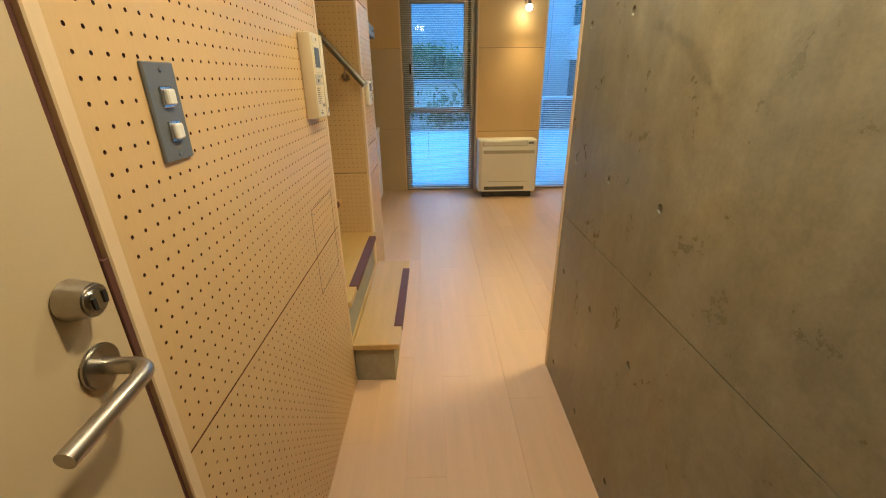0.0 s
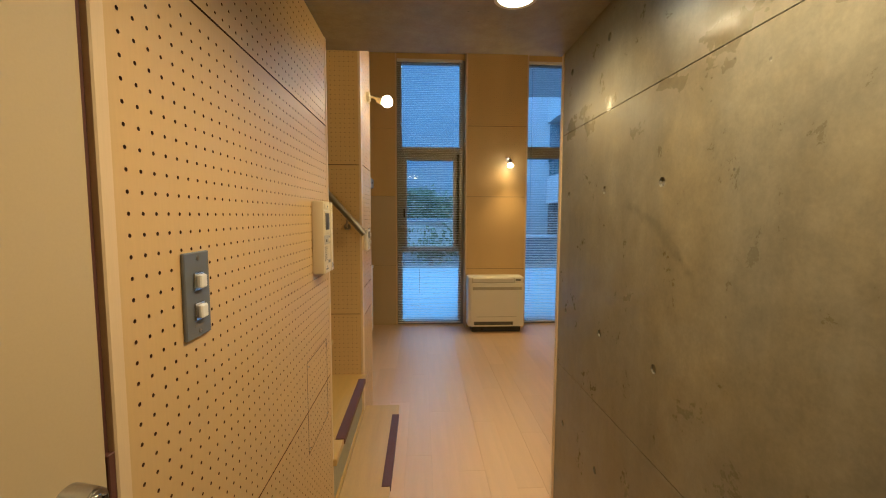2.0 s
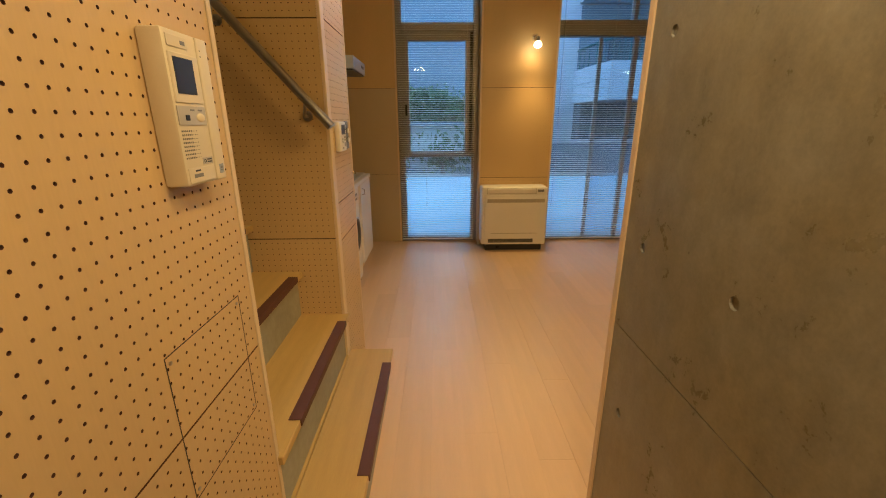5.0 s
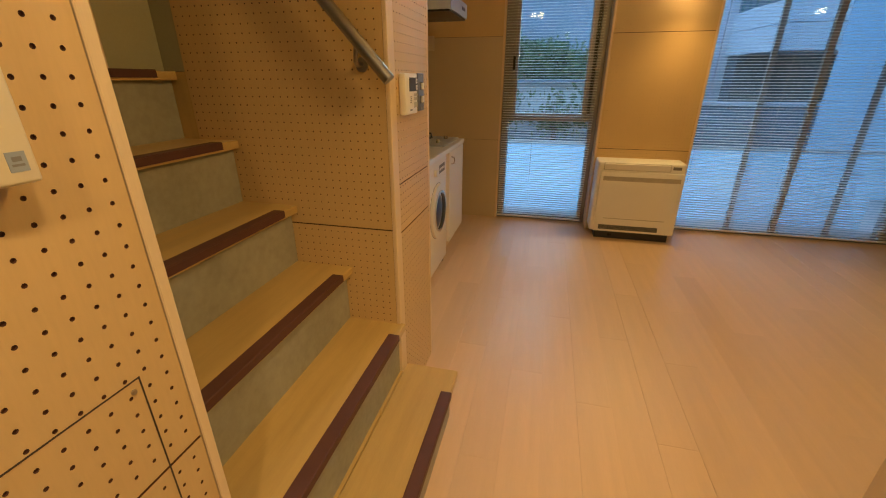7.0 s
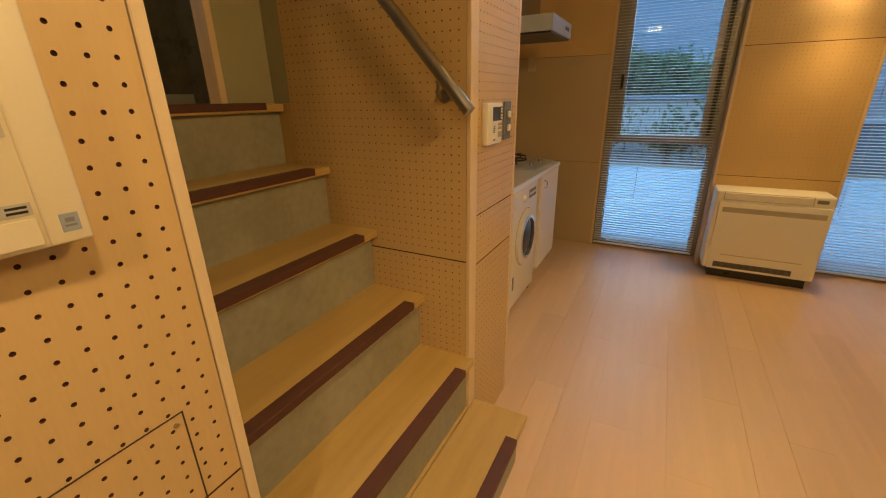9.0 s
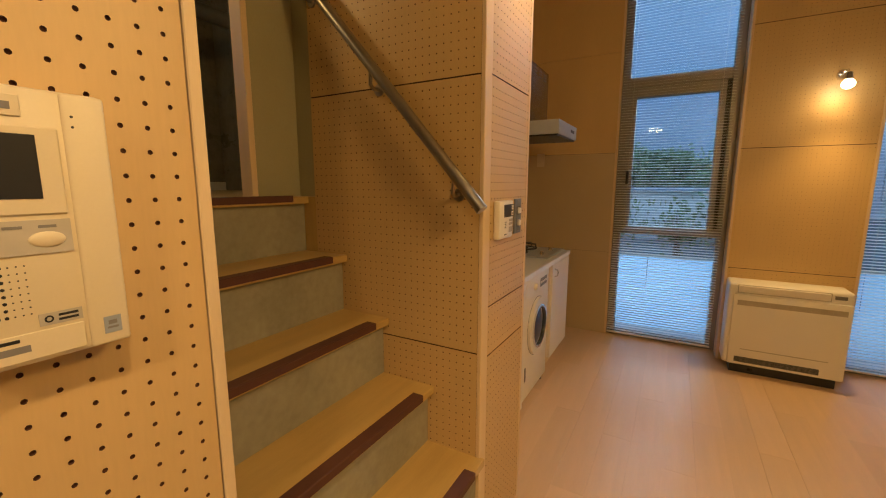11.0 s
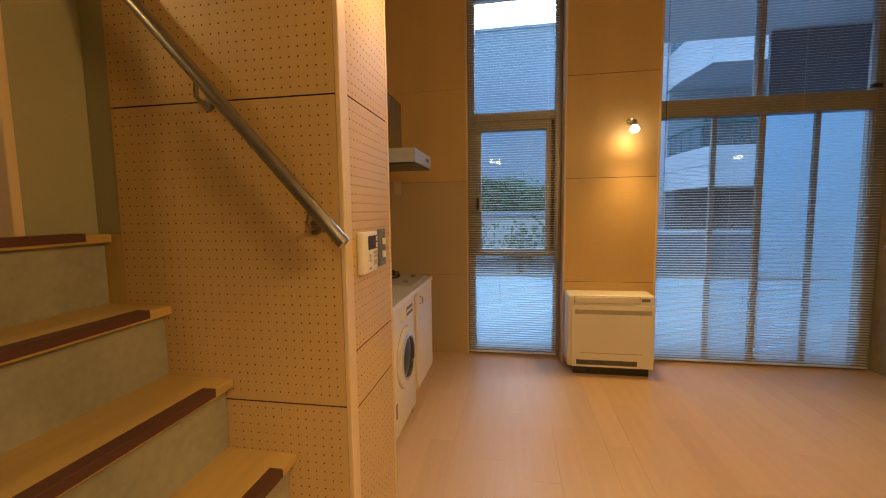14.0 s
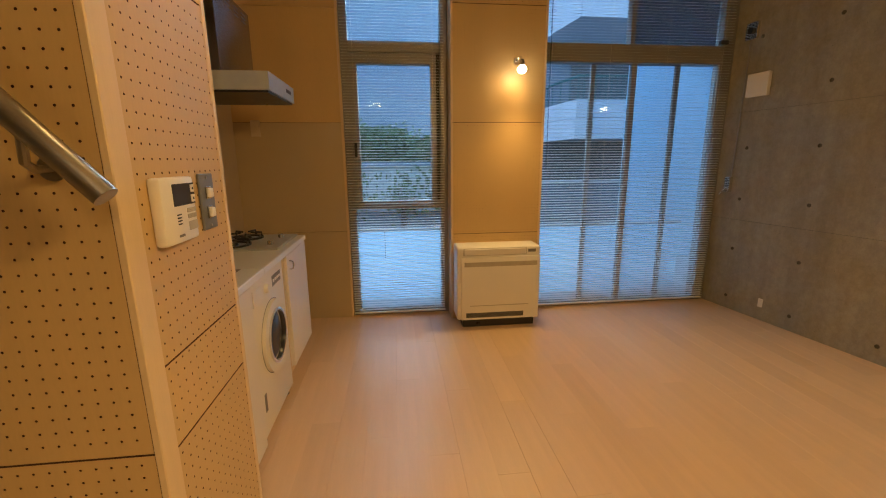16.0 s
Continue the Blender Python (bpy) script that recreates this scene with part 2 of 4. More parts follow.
TERR = material("pale_terrace_tile", (0.74, 0.76, 0.78), 0.6, scale=2, vary=0.06, grain=60, bump=0.03)
LEAF = material("leaf", (0.11, 0.17, 0.06), 0.6, tint=0.35, island=True, bump=0)
BARK = material("bark", (0.10, 0.075, 0.05), 0.9, grain=40, bump=0.3)
BULB = glow("warm_bulb", (1.0, 0.72, 0.40), 8.0)
DISC = glow("warm_downlight", (1.0, 0.76, 0.46), 5.0)


# ---- building blocks ----
ORG = {}


def thing(name, at, label, category, group="", kind=""):
    ob = new(name)
    ob.empty_display_size = 0.1
    ob.location = at
    ORG[ob] = Vector(at)
    return tagged(ob, label, category, group, kind)


def part(name, bm, mat, parent=None, label="", kind="", smooth=False):
    """Links a bmesh in world coordinates as one mesh object under parent."""
    at = ORG.get(parent, Vector((0, 0, 0)))
    bmesh.ops.translate(bm, verts=bm.verts, vec=-at)
    me = bpy.data.meshes.new(name)
    bm.to_mesh(me)
    bm.free()
    for m in (mat if isinstance(mat, (list, tuple)) else [mat]):
        me.materials.append(m)
    if smooth:
        me.shade_smooth()
        me.set_sharp_from_angle(angle=radians(35))
    ob = new(name, me)
    if parent:
        ob.parent = parent
        ORG[ob] = at
    else:
        ORG[ob] = at
    return tagged(ob, label, "", "", kind)


def box(x0, x1, y0, y1, z0, z1, bevel=0.0, bm=None, seg=1):
    bm2 = bmesh.new()
    bmesh.ops.create_cube(bm2, size=1)
    for v in bm2.verts:
        v.co = Vector(((x0 + x1) / 2 + v.co.x * (x1 - x0), (y0 + y1) / 2 + v.co.y * (y1 - y0), (z0 + z1) / 2 + v.co.z * (z1 - z0)))
    if bevel:
        bmesh.ops.bevel(bm2, geom=bm2.edges[:], offset=bevel, segments=seg, affect="EDGES", profile=0.5)
    return merge(bm, bm2)


def merge(bm, bm2):
    if bm is None:
        return bm2
    me = bpy.data.meshes.new("scratch")
    bm2.to_mesh(me)
    bm2.free()
    bm.from_mesh(me)
    bpy.data.meshes.remove(me)
    return bm


def rod(a, b, r, n=16, r2=None, bm=None, bevel=0.0):
    a, b = Vector(a), Vector(b)
    bm2 = bmesh.new()
    bmesh.ops.create_cone(bm2, cap_ends=True, segments=n, radius1=r, radius2=r if r2 is None else r2, depth=(b - a).length)
    if bevel:
        rims = [e for e in bm2.edges if any(len(f.verts) > 4 for f in e.link_faces)]
        bmesh.ops.bevel(bm2, geom=rims, offset=bevel, segments=2, affect="EDGES")
    q = (b - a).to_track_quat("Z", "Y").to_matrix().to_4x4()
    bmesh.ops.transform(bm2, matrix=Matrix.Translation((a + b) / 2) @ q, verts=bm2.verts)
    return merge(bm, bm2)


def tube(points, r, n=14, bm=None):
    """A bent round bar through points, with closed ends."""
    bm2 = bmesh.new()
    pts = [Vector(p) for p in points]
    rings = []
    side = None
    for i, p in enumerate(pts):
        d = (pts[min(i + 1, len(pts) - 1)] - pts[max(i - 1, 0)]).normalized()
        if side is None:
            side = d.orthogonal().normalized()
        side = (side - d * side.dot(d)).normalized()
        up = d.cross(side)
        rings.append([bm2.verts.new(p + r * (math.cos(2 * math.pi * k / n) * side + math.sin(2 * math.pi * k / n) * up)) for k in range(n)])
    for a, b in zip(rings, rings[1:]):
        for k in range(n):
            bm2.faces.new((a[k], a[(k + 1) % n], b[(k + 1) % n], b[k]))
    bm2.faces.new(rings[0][::-1])
    bm2.faces.new(rings[-1])
    bmesh.ops.recalc_face_normals(bm2, faces=bm2.faces)
    return merge(bm, bm2)


def ball(c, r, bm=None, squash=(1, 1, 1), n=20):
    bm2 = bmesh.new()
    bmesh.ops.create_uvsphere(bm2, u_segments=n, v_segments=n // 2, radius=r)
    bmesh.ops.transform(bm2, matrix=Matrix.Translation(c) @ Matrix.Diagonal((*squash, 1)), verts=bm2.verts)
    return merge(bm, bm2)


def ring(c, axis, r_in, r_out, depth, n=32, bm=None):
    """A flat ring round axis, depth thick along it, starting at c."""
    bm2 = bmesh.new()
    q = Vector(axis).to_track_quat("Z", "Y").to_matrix()
    rows = []
    for r, h in ((r_in, 0), (r_in, depth), (r_out, depth), (r_out, 0)):
        rows.append([bm2.verts.new(Vector(c) + q @ Vector((r * math.cos(2 * math.pi * k / n), r * math.sin(2 * math.pi * k / n), h))) for k in range(n)])
    for i in range(4):
        a, b = rows[i], rows[(i + 1) % 4]
        for k in range(n):
            bm2.faces.new((a[k], a[(k + 1) % n], b[(k + 1) % n], b[k]))
    bmesh.ops.recalc_face_normals(bm2, faces=bm2.faces)
    return merge(bm, bm2)


def perforated(name, origin, u, v, width, height, us, vs, r, depth, thick, mats, parent, label=""):
    """A board with real holes: origin its lower corner, u and v its unit axes (u x v points out of the face), us and vs
    the hole
    centres along them. Second material: the walls and bottom of each hole and the board's outer edges."""
    origin, u, v = Vector(origin), Vector(u), Vector(v)
    out = u.cross(v)
    at = ORG.get(parent, Vector((0, 0, 0)))
    o = origin - at
    verts, faces, mat_ids = [], [], []

    def put(a, b, h=0.0):
        verts.append(o + u * a + v * b + out * h)
        return len(verts) - 1

    us, vs = [a for a in us if r < a < width - r], [b for b in vs if r < b < height - r]
    ue = [0.0] + [(a + b) / 2 for a, b in zip(us, us[1:])] + [width]
    ve = [0.0] + [(a + b) / 2 for a, b in zip(vs, vs[1:])] + [height]
    if not us or not vs:
        us, vs, ue, ve = [], [], [0, width], [0, height]
    grid = [[put(a, b) for b in ve] for a in ue]
    if not us:
        faces.append((grid[0][0], grid[1][0], grid[1][1], grid[0][1]))
        mat_ids.append(0)
    for i, a in enumerate(us):
        for j, b in enumerate(vs):
            top = [put(a + r * math.cos(math.pi * (k + 0.5) / 4), b + r * math.sin(math.pi * (k + 0.5) / 4)) for k in range(8)]
            low = [put(a + 0.9 * r * math.cos(math.pi * (k + 0.5) / 4), b + 0.9 * r * math.sin(math.pi * (k + 0.5) / 4), -depth) for k in range(8)]
            c00, c10, c11, c01 = grid[i][j], grid[i + 1][j], grid[i + 1][j + 1], grid[i][j + 1]
            for f in ((c11, top[1], top[0]), (c11, c01, top[2], top[1]), (c01, top[3], top[2]), (c01, c00, top[4], top[3]),
                      (c00, top[5], top[4]), (c00, c10, top[6], top[5]), (c10, top[7], top[6]), (c10, c11, top[0], top[7])):
                faces.append(f)
                mat_ids.append(0)
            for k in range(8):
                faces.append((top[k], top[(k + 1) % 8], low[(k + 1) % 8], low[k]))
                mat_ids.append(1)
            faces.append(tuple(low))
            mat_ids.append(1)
    nu, nv = len(ue) - 1, len(ve) - 1
    rim = [grid[i][0] for i in range(nu + 1)] + [grid[nu][j] for j in range(1, nv + 1)] + [grid[i][nv] for i in range(nu - 1, -1, -1)] + [grid[0][j] for j in range(nv - 1, 0, -1)]
    low = []
    for k in rim:
        verts.append(verts[k] - out * thick)
        low.append(len(verts) - 1)
    for k in range(len(rim)):
        faces.append((rim[k - 1], low[k - 1], low[k], rim[k]))
        mat_ids.append(1)
    me = bpy.data.meshes.new(name)
    me.from_pydata([tuple(p) for p in verts], [], faces)
    for m in mats:
        me.materials.append(m)
    me.polygons.foreach_set("material_index", mat_ids)
    me.update()
    ob = new(name, me)
    ob.parent = parent
    ORG[ob] = at
    return tagged(ob, label)


def wall(name, label, at=(0, 0, 0)):
    ob = thing(name, at, label, "wall", kind="structure")
    return ob


def steps_of(lo, hi, pitch, start=None):
    out, k = [], (lo + pitch / 2 if start is None else start)
    while k < hi:
        out.append(k)
        k += pitch
    return out


PITCH, ROW = 0.0257, 0.0261
HOLE = 0.0028
LX, RX = -0.235, 0.675
STAIR_S, STAIR_N = 1.622, 2.466
CEILING, LOW_CEILING = 3.34, 2.018
BACK, PIER = 5.185, 5.03
RISE, GOING, NOSE = 0.2172, 0.1925, -0.026


PEG_Z = 1.331


def peg_wall(parent, origin, u, width, seams, label="", first=0.0127, hole=HOLE):
    """Perforated boards one above another, parted by narrow joints, in one plane."""
    o = Vector(origin)
    for z0, z1 in zip(seams, seams[1:]):
        lo, hi = z0 + 0.002, z1 - 0.002
        perforated("panel", (o.x, o.y, lo), u, (0, 0, 1), width, hi - lo, steps_of(0, width, PITCH, first), [b for b in steps_of(0, hi - lo, ROW, (PEG_Z - lo) % ROW) if 0.008 < b < hi - lo - 0.008], hole, 0.0032, 0.009, [PEG, RECESS_SHADE], parent, label)


# ---- setting: corridor ----
w = wall("wall_corridor_west", "perforated maple board wall of the corridor with thin joints")
part("core", box(LX - 0.11, LX - 0.0095, 0.559, STAIR_S - 0.002, 0, LOW_CEILING), DARK, w)
peg_wall(w, (LX, 0.558, 0), (0, 1, 0), 1.0455, (0.0, 0.780, 1.705, LOW_CEILING), first=0.023)
part("edge_trim", box(LX - 0.112, LX + 0.002, 1.6055, STAIR_S, 0, LOW_CEILING, 0.0015), TRIM, w, "pale maple edge strip")
part("backing", box(LX - 0.11, LX - 0.0, -1.3, -0.325, 0, LOW_CEILING), PEG, w)
hatch = thing("access_hatch", (LX, 1.42, 0.64), "small flush inspection hatch in perforated board", "hatch")
fr = box(LX + 0.0003, LX + 0.0008, 1.296, 1.298, 0.645, 0.935)
box(LX + 0.0003, LX + 0.0008, 1.547, 1.549, 0.645, 0.935, bm=fr)
box(LX + 0.0003, LX + 0.0008, 1.298, 1.547, 0.933, 0.935, bm=fr)
box(LX + 0.0003, LX + 0.0008, 1.298, 1.547, 0.645, 0.647, bm=fr)
part("outline", fr, DARK, hatch)
for yy, zz in ((1.308, 0.920), (1.308, 0.660), (1.537, 0.920), (1.537, 0.660)):
    part("screw", rod((LX, yy, zz), (LX + 0.002, yy, zz), 0.0035, 10), STEEL, hatch)

w = wall("wall_corridor_east", "exposed cast concrete wall with cone holes and form joints")
part("core", box(RX + 0.012, RX + 0.2, -1.3, 1.705, 0, LOW_CEILING), CONC, w)
cols = [1.7 - a for a in (1.618, 1.315, 1.012, 0.41, 0.11, -0.19, -0.79, -1.09)]
for z0, z1, rows in ((0, 0.7788, (0.095, 0.556)), (0.7812, 1.6988, (1.012, 1.463)), (1.7012, LOW_CEILING, (1.918,))):
    perforated("concrete_lift", (RX, 1.705, z0), (0, -1, 0), (0, 0, 1), 3.0, z1 - z0, [c + 0.005 for c in cols], [r - z0 for r in rows], 0.0125, 0.005, 0.012, [CONC, CONE], w)
part("edge_trim", box(RX - 0.004, RX + 0.204, 1.705, 1.73, 0, LOW_CEILING, 0.0015), TRIM, w, "pale maple edge strip")

w = wall("wall_entrance", "plain pale wall closing the corridor")
part("board", box(LX - 0.11, RX + 0.2, -1.42, -1.3, 0, LOW_CEILING), PEG, w)
part("ceiling_low", box(-1.2, RX + 0.2, -1.42, 1.725, LOW_CEILING, LOW_CEILING + 0.2), CEIL, None, "dark cast concrete soffit above the corridor", "structure")

w = wall("wall_behind_door", "plain wall of the room behind the door")
part("board", box(-1.2, -1.1, -1.42, 1.5, 0, LOW_CEILING), PEG, w)
part("board", box(-1.1, LX - 0.11, -1.42, -1.30, 0, LOW_CEILING), PEG, w)
part("floor_bath", box(-1.2, LX - 0.05, -1.42, 1.5, -0.06, -0.003), RISER, None, "plain floor behind the door", "structure")
# the room's door
d = thing("door_1", (LX, 0.13, 0), "closed cream flush door with a steel lever handle", "door", kind="structure")
part("leaf", box(LX - 0.04, LX, -0.27, 0.525, 0.008, 2.0, 0.002), DOOR, d)
part("gasket", box(LX - 0.05, LX - 0.006, 0.525, 0.536, 0, 2.01), RUBBER, d)
part("frame", box(LX - 0.11, LX + 0.003, 0.536, 0.558, 0, LOW_CEILING, 0.002), TRIM, d, "pale maple door frame")
part("frame", box(LX - 0.11, LX + 0.003, -0.325, -0.283, 0, LOW_CEILING, 0.002), TRIM, d, "pale maple door frame")
part("frame", box(LX - 0.11, LX, -0.283, 0.536, 2.003, LOW_CEILING, 0.0), TRIM, d, "pale maple door frame")
part("strike", box(LX - 0.006, LX + 0.001, 0.526, 0.5365, 0.985, 1.115, 0.001), RUBBER, d, "dark brown strike plate")
hd = part("handle", rod((LX, 0.475, 1.010), (LX + 0.007, 0.475, 1.010), 0.026, 28, bevel=0.002), STEEL, d, "brushed steel lever handle", smooth=True)
arc = [(LX + 0.005, 0.475, 1.010), (LX + 0.04, 0.475, 1.010)]
arc += [(LX + 0.04 + 0.02 * math.sin(a), 0.475 - 0.02 + 0.02 * math.cos(a), 1.010) for a in [math.pi / 2 * k / 6 for k in range(1, 7)]]
arc += [(LX + 0.060, 0.355, 1.004)]
part("lever", tube(arc, 0.0095, 18), STEEL, hd, smooth=True)
lk = part("lock", rod((LX, 0.472, 1.095), (LX + 0.029, 0.472, 1.095), 0.0225, 28, 0.0175, bevel=0.002), STEEL, d, "steel lock cylinder", smooth=True)
part("cylinder", rod((LX + 0.028, 0.472, 1.095), (LX + 0.032, 0.472, 1.095), 0.0125, 20, bevel=0.001), CHROME, lk, smooth=True)
slot = box(LX + 0.032, LX + 0.0335, 0.463, 0.467, 1.087, 1.100)
box(LX + 0.032, LX + 0.0335, 0.477, 0.481, 1.089, 1.103, bm=slot)
part("keyway", slot, BLACK, lk)

# ---- setting: stairs ----
w = wall("wall_stair_south", "plain wall beside the stairs")
part("board", box(-3.0, LX - 0.112, STAIR_S - 0.12, STAIR_S, 0, CEILING), CONC, w)
part("board", box(LX - 0.112, LX, STAIR_S - 0.12, STAIR_S, LOW_CEILING + 0.2, CEILING), PEG, w)

w = wall("wall_stair_north", "perforated maple board wall beside the stairs")
part("core", box(-0.955, LX - 0.016, STAIR_N + 0.0095, 2.86, 0, CEILING), DARK, w)
peg_wall(w, (-0.955, STAIR_N, 0), (1, 0, 0), 0.7055, (0.0, 0.803, 1.672, 2.54, CEILING), hole=0.0024)
part("corner_post", box(-0.2495, LX, STAIR_N - 0.001, 2.516, 0, CEILING, 0.002), TRIM, w, "pale maple corner post")
peg_wall(w, (LX - 0.002, 2.516, 0), (0, 1, 0), 0.352, (0.0, 0.778, 0.950, 1.680, 2.54, CEILING), hole=0.0024)
part("edge_trim", box(-0.30, LX, 2.868, 2.886, 0, CEILING, 0.0015), TRIM, w, "pale maple edge strip")
part("kitchen_face", box(-0.955, -0.30, 2.861, 2.884, 0, CEILING), PEG, w)

st = thing("staircase", (-0.55, 2.04, 0), "plywood stairs with grey risers and dark rubber nosing strips", "stairs")
for k in range(1, 7):
    x, z = NOSE - GOING * (k - 1), RISE * k
    y0, y1 = (1.608, 2.520) if k == 1 else ((STAIR_S - 0.012, STAIR_N + 0.008) if k == 2 else (STAIR_S + 0.001, STAIR_N - 0.001))
    back = x - GOING - 0.044 if k < 6 else -1.098
    tb = box(max(back, LX + 0.001) if k == 1 else back, x, y0, y1, z - 0.028, z, 0.003)
    if k == 1:
        box(back, LX + 0.0, STAIR_S + 0.001, STAIR_N - 0.001, z - 0.028, z - 0.0005, bm=tb)
    tr = part("tread", tb, TREAD, st)
    ry0, ry1 = (1.635, 2.50) if k == 1 else (STAIR_S + 0.002, STAIR_N - 0.002)
    part("riser", box(x - 0.045, x - 0.028, ry0, ry1, z - RISE, z - 0.028), RISER, st, "grey painted riser")
    s0, s1 = (1.752, 2.392) if k < 3 else (1.68, 2.385)
    sb = box(x - 0.036, x + 0.004, s0, s1, z, z + 0.004, 0.0015)
    box(x, x + 0.004, s0, s1, z - 0.02, z + 0.001, bm=sb)
    part("nosing_strip", sb, RUBBER, tr, "dark brown rubber nosing strip")
part("side_panel", box(LX + 0.001, NOSE - 0.046, 1.638, 1.652, 0.001, RISE - 0.029), RISER, st, "grey side panel")
part("side_panel", box(LX + 0.001, NOSE - 0.046, 2.484, 2.498, 0.001, RISE - 0.029), RISER, st, "grey side panel")

rail = thing("handrail", (-0.6, STAIR_N, 1.65), "brushed steel handrail on wall brackets beside the stairs", "handrail")
a, b = Vector((-0.212, 2.405, 1.276)), Vector((-0.990, 2.405, 2.155))
part("bar", tube([a, a.lerp(b, 0.25), a.lerp(b, 0.5), a.lerp(b, 0.75), b], 0.018, 20), STEEL, rail, smooth=True)
for x in (-0.30, -0.607, -0.905):
    f = (x - a.x) / (b.x - a.x)
    p = a.lerp(b, f)
    fx, fz = x - 0.018, p.z - 0.058
    br = part("bracket", tube([(fx, STAIR_N - 0.004, fz), (fx, 2.432, fz - 0.002), (fx + 0.004, 2.412, fz + 0.008), (x - 0.006, 2.405, p.z - 0.012)], 0.0065, 10), STEEL, rail, smooth=True)
    part("flange", rod((fx, STAIR_N, fz), (fx, STAIR_N - 0.007, fz), 0.020, 24, bevel=0.0015), STEEL, br, smooth=True)

part("wall_under_stairs", box(-1.26, -1.16, STAIR_S - 0.12, 2.9, -0.06, 1.10), CONC, None, "plain wall below the loft", "structure")
# loft beyond the stairs
part("floor_loft", box(-3.0, -1.098, STAIR_S, 3.4, 1.10, 1.302), TREAD, None, "plywood loft floor at the top of the stairs", "structure")
w = wall("wall_loft", "dull beige partition at the top of the stairs")
part("partition", box(-1.08, -1.04, 2.272, 2.579, 1.304, CEILING), LOFT, w)
part("landing_edge", box(-1.097, -0.957, STAIR_N + 0.001, 2.579, 0, 1.302), TREAD, w, "plywood landing edge")
part("return", box(-1.16, -0.957, 2.58, 2.86, 0, CEILING), LOFT, w)
# filler added to keep a strip of shadow off the partition
part("corner_filler", box(-1.0395, -0.9555, 2.468, 2.578, 1.3035, CEILING), LOFT, w)
part("jamb", box(-1.09, -1.03, 2.248, 2.272, 1.304, CEILING, 0.002), TRIM, w, "maple jamb")
w = wall("wall_loft_far", "bare concrete wall of the dim loft")
part("slab", box(-3.15, -3.0, 2.2, 3.4, 1.0, CEILING), CONC, w)
# low slab: the unseen opening above it is added to let sky light in
part("slab", box(-3.15, -3.0, STAIR_S - 0.12, 2.2, 1.0, 2.0), CONC, w)
part("slab", box(-3.0, -1.16, 3.4, 3.5, 1.0, CEILING), CONC, w)
part("skirting", box(-3.0, -2.985, STAIR_S, 3.4, 1.303, 1.37), WHITE, w)
pp = thing("duct_pipe", (-2.5, 3.0, 2.3), "grey round ventilation pipe under the loft ceiling", "pipe")
part("pipe", tube([(-2.4, 1.63, 2.42), (-2.4, 2.4, 2.42), (-2.4, 3.39, 2.42)], 0.05, 16), STEEL, pp, smooth=True)

# ---- setting: room ----
part("ceiling", box(-3.2, 3.9, 1.5, 5.5, CEILING, CEILING + 0.2), CEIL, None, "bare cast concrete ceiling", "structure")
part("wall_south", box(LX + 0.001, 3.75, 1.53, 1.724, LOW_CEILING + 0.2, CEILING), PEG, None, "plain boarded wall above the corridor opening", "structure")
part("wall_south_low", box(RX + 0.204, 3.75, 1.53, 1.724, 0, LOW_CEILING + 0.2), CONC, None, "plain concrete wall of the room", "structure")

SL = 0.135
EX = 3.108
w = wall("wall_east", "exposed cast concrete side wall with cone holes")
du = Vector((SL, -1, 0)).normalized()
e0 = Vector((EX, 5.20, 0)) - du * 0.12
for z0, z1, rows in ((0, 0.80, (0.115, 0.546)), (0.8018, 1.70, (0.98, 1.407)), (1.7018, 2.60, (1.846, 2.27)), (2.6018, CEILING, (2.70, 3.13))):
    perforated("concrete_lift", (e0.x, e0.y, z0), du, (0, 0, 1), 3.75, z1 - z0, [0.347 + 0.547 * k for k in range(7)], [r - z0 for r in rows], 0.015, 0.009, 0.012, [CONC2, CONE2], w)
eb = bmesh.new()
q0, q1 = e0 + Vector((1, SL, 0)).normalized() * 0.0122, e0 + du * 3.75 + Vector((1, SL, 0)).normalized() * 0.0122
n2 = Vector((1, SL, 0)).normalized() * 0.2
vs8 = [eb.verts.new(p + Vector((0, 0, z))) for z in (0, CEILING) for p in (q0, q1, q1 + n2, q0 + n2)]
for f in ((0, 1, 2, 3), (4, 5, 6, 7), (0, 1, 5, 4), (1, 2, 6, 5), (2, 3, 7, 6), (3, 0, 4, 7)):
    eb.faces.new([vs8[i] for i in f])
bmesh.ops.recalc_face_normals(eb, faces=eb.faces)
part("core", eb, CONC2, w)


def east(y, z, off=0.0):
    """A point on the slanting side wall, off metres into the room."""
    return Vector((EX + (5.20 - y) * SL, y, z)) - Vector((1, SL, 0)).normalized() * off


KW = -1.03
part("wall_kitchen", box(KW - 0.12, KW, 2.884, BACK + 0.12, 0, CEILING), KPANEL, None, "plain grey-beige panel wall behind the kitchen", "structure")
w = wall("wall_north", "maple board end wall with joints beside the tall windows")
part("core", box(KW, -0.215, BACK + 0.01, BACK + 0.16, 0, CEILING), DARK, w)
# daylight off the worktop put into the greyer colour of the lower panels
for z0, z1 in ((0, 0.754), (0.757, 1.623), (1.626, 2.446), (2.449, CEILING)):
    part("panel", box(KW, -0.215, BACK, BACK + 0.01, z0, z1), KPANEL if z1 < 1.7 else PEG, w)
part("edge_trim", box(-0.215, -0.197, BACK - 0.003, BACK + 0.16, 0, CEILING, 0.001), TRIM, w)
part("pier_core", box(0.645, 1.380, PIER + 0.0095, BACK + 0.16, 0, CEILING), DARK, w)
peg_wall(w, (0.655, PIER, 0), (1, 0, 0), 0.715, (0.0, 0.735, 1.615, 2.455, CEILING), hole=0.0016)
part("edge_trim", box(0.638, 0.655, PIER - 0.002, BACK + 0.16, 0, CEILING, 0.001), TRIM, w)
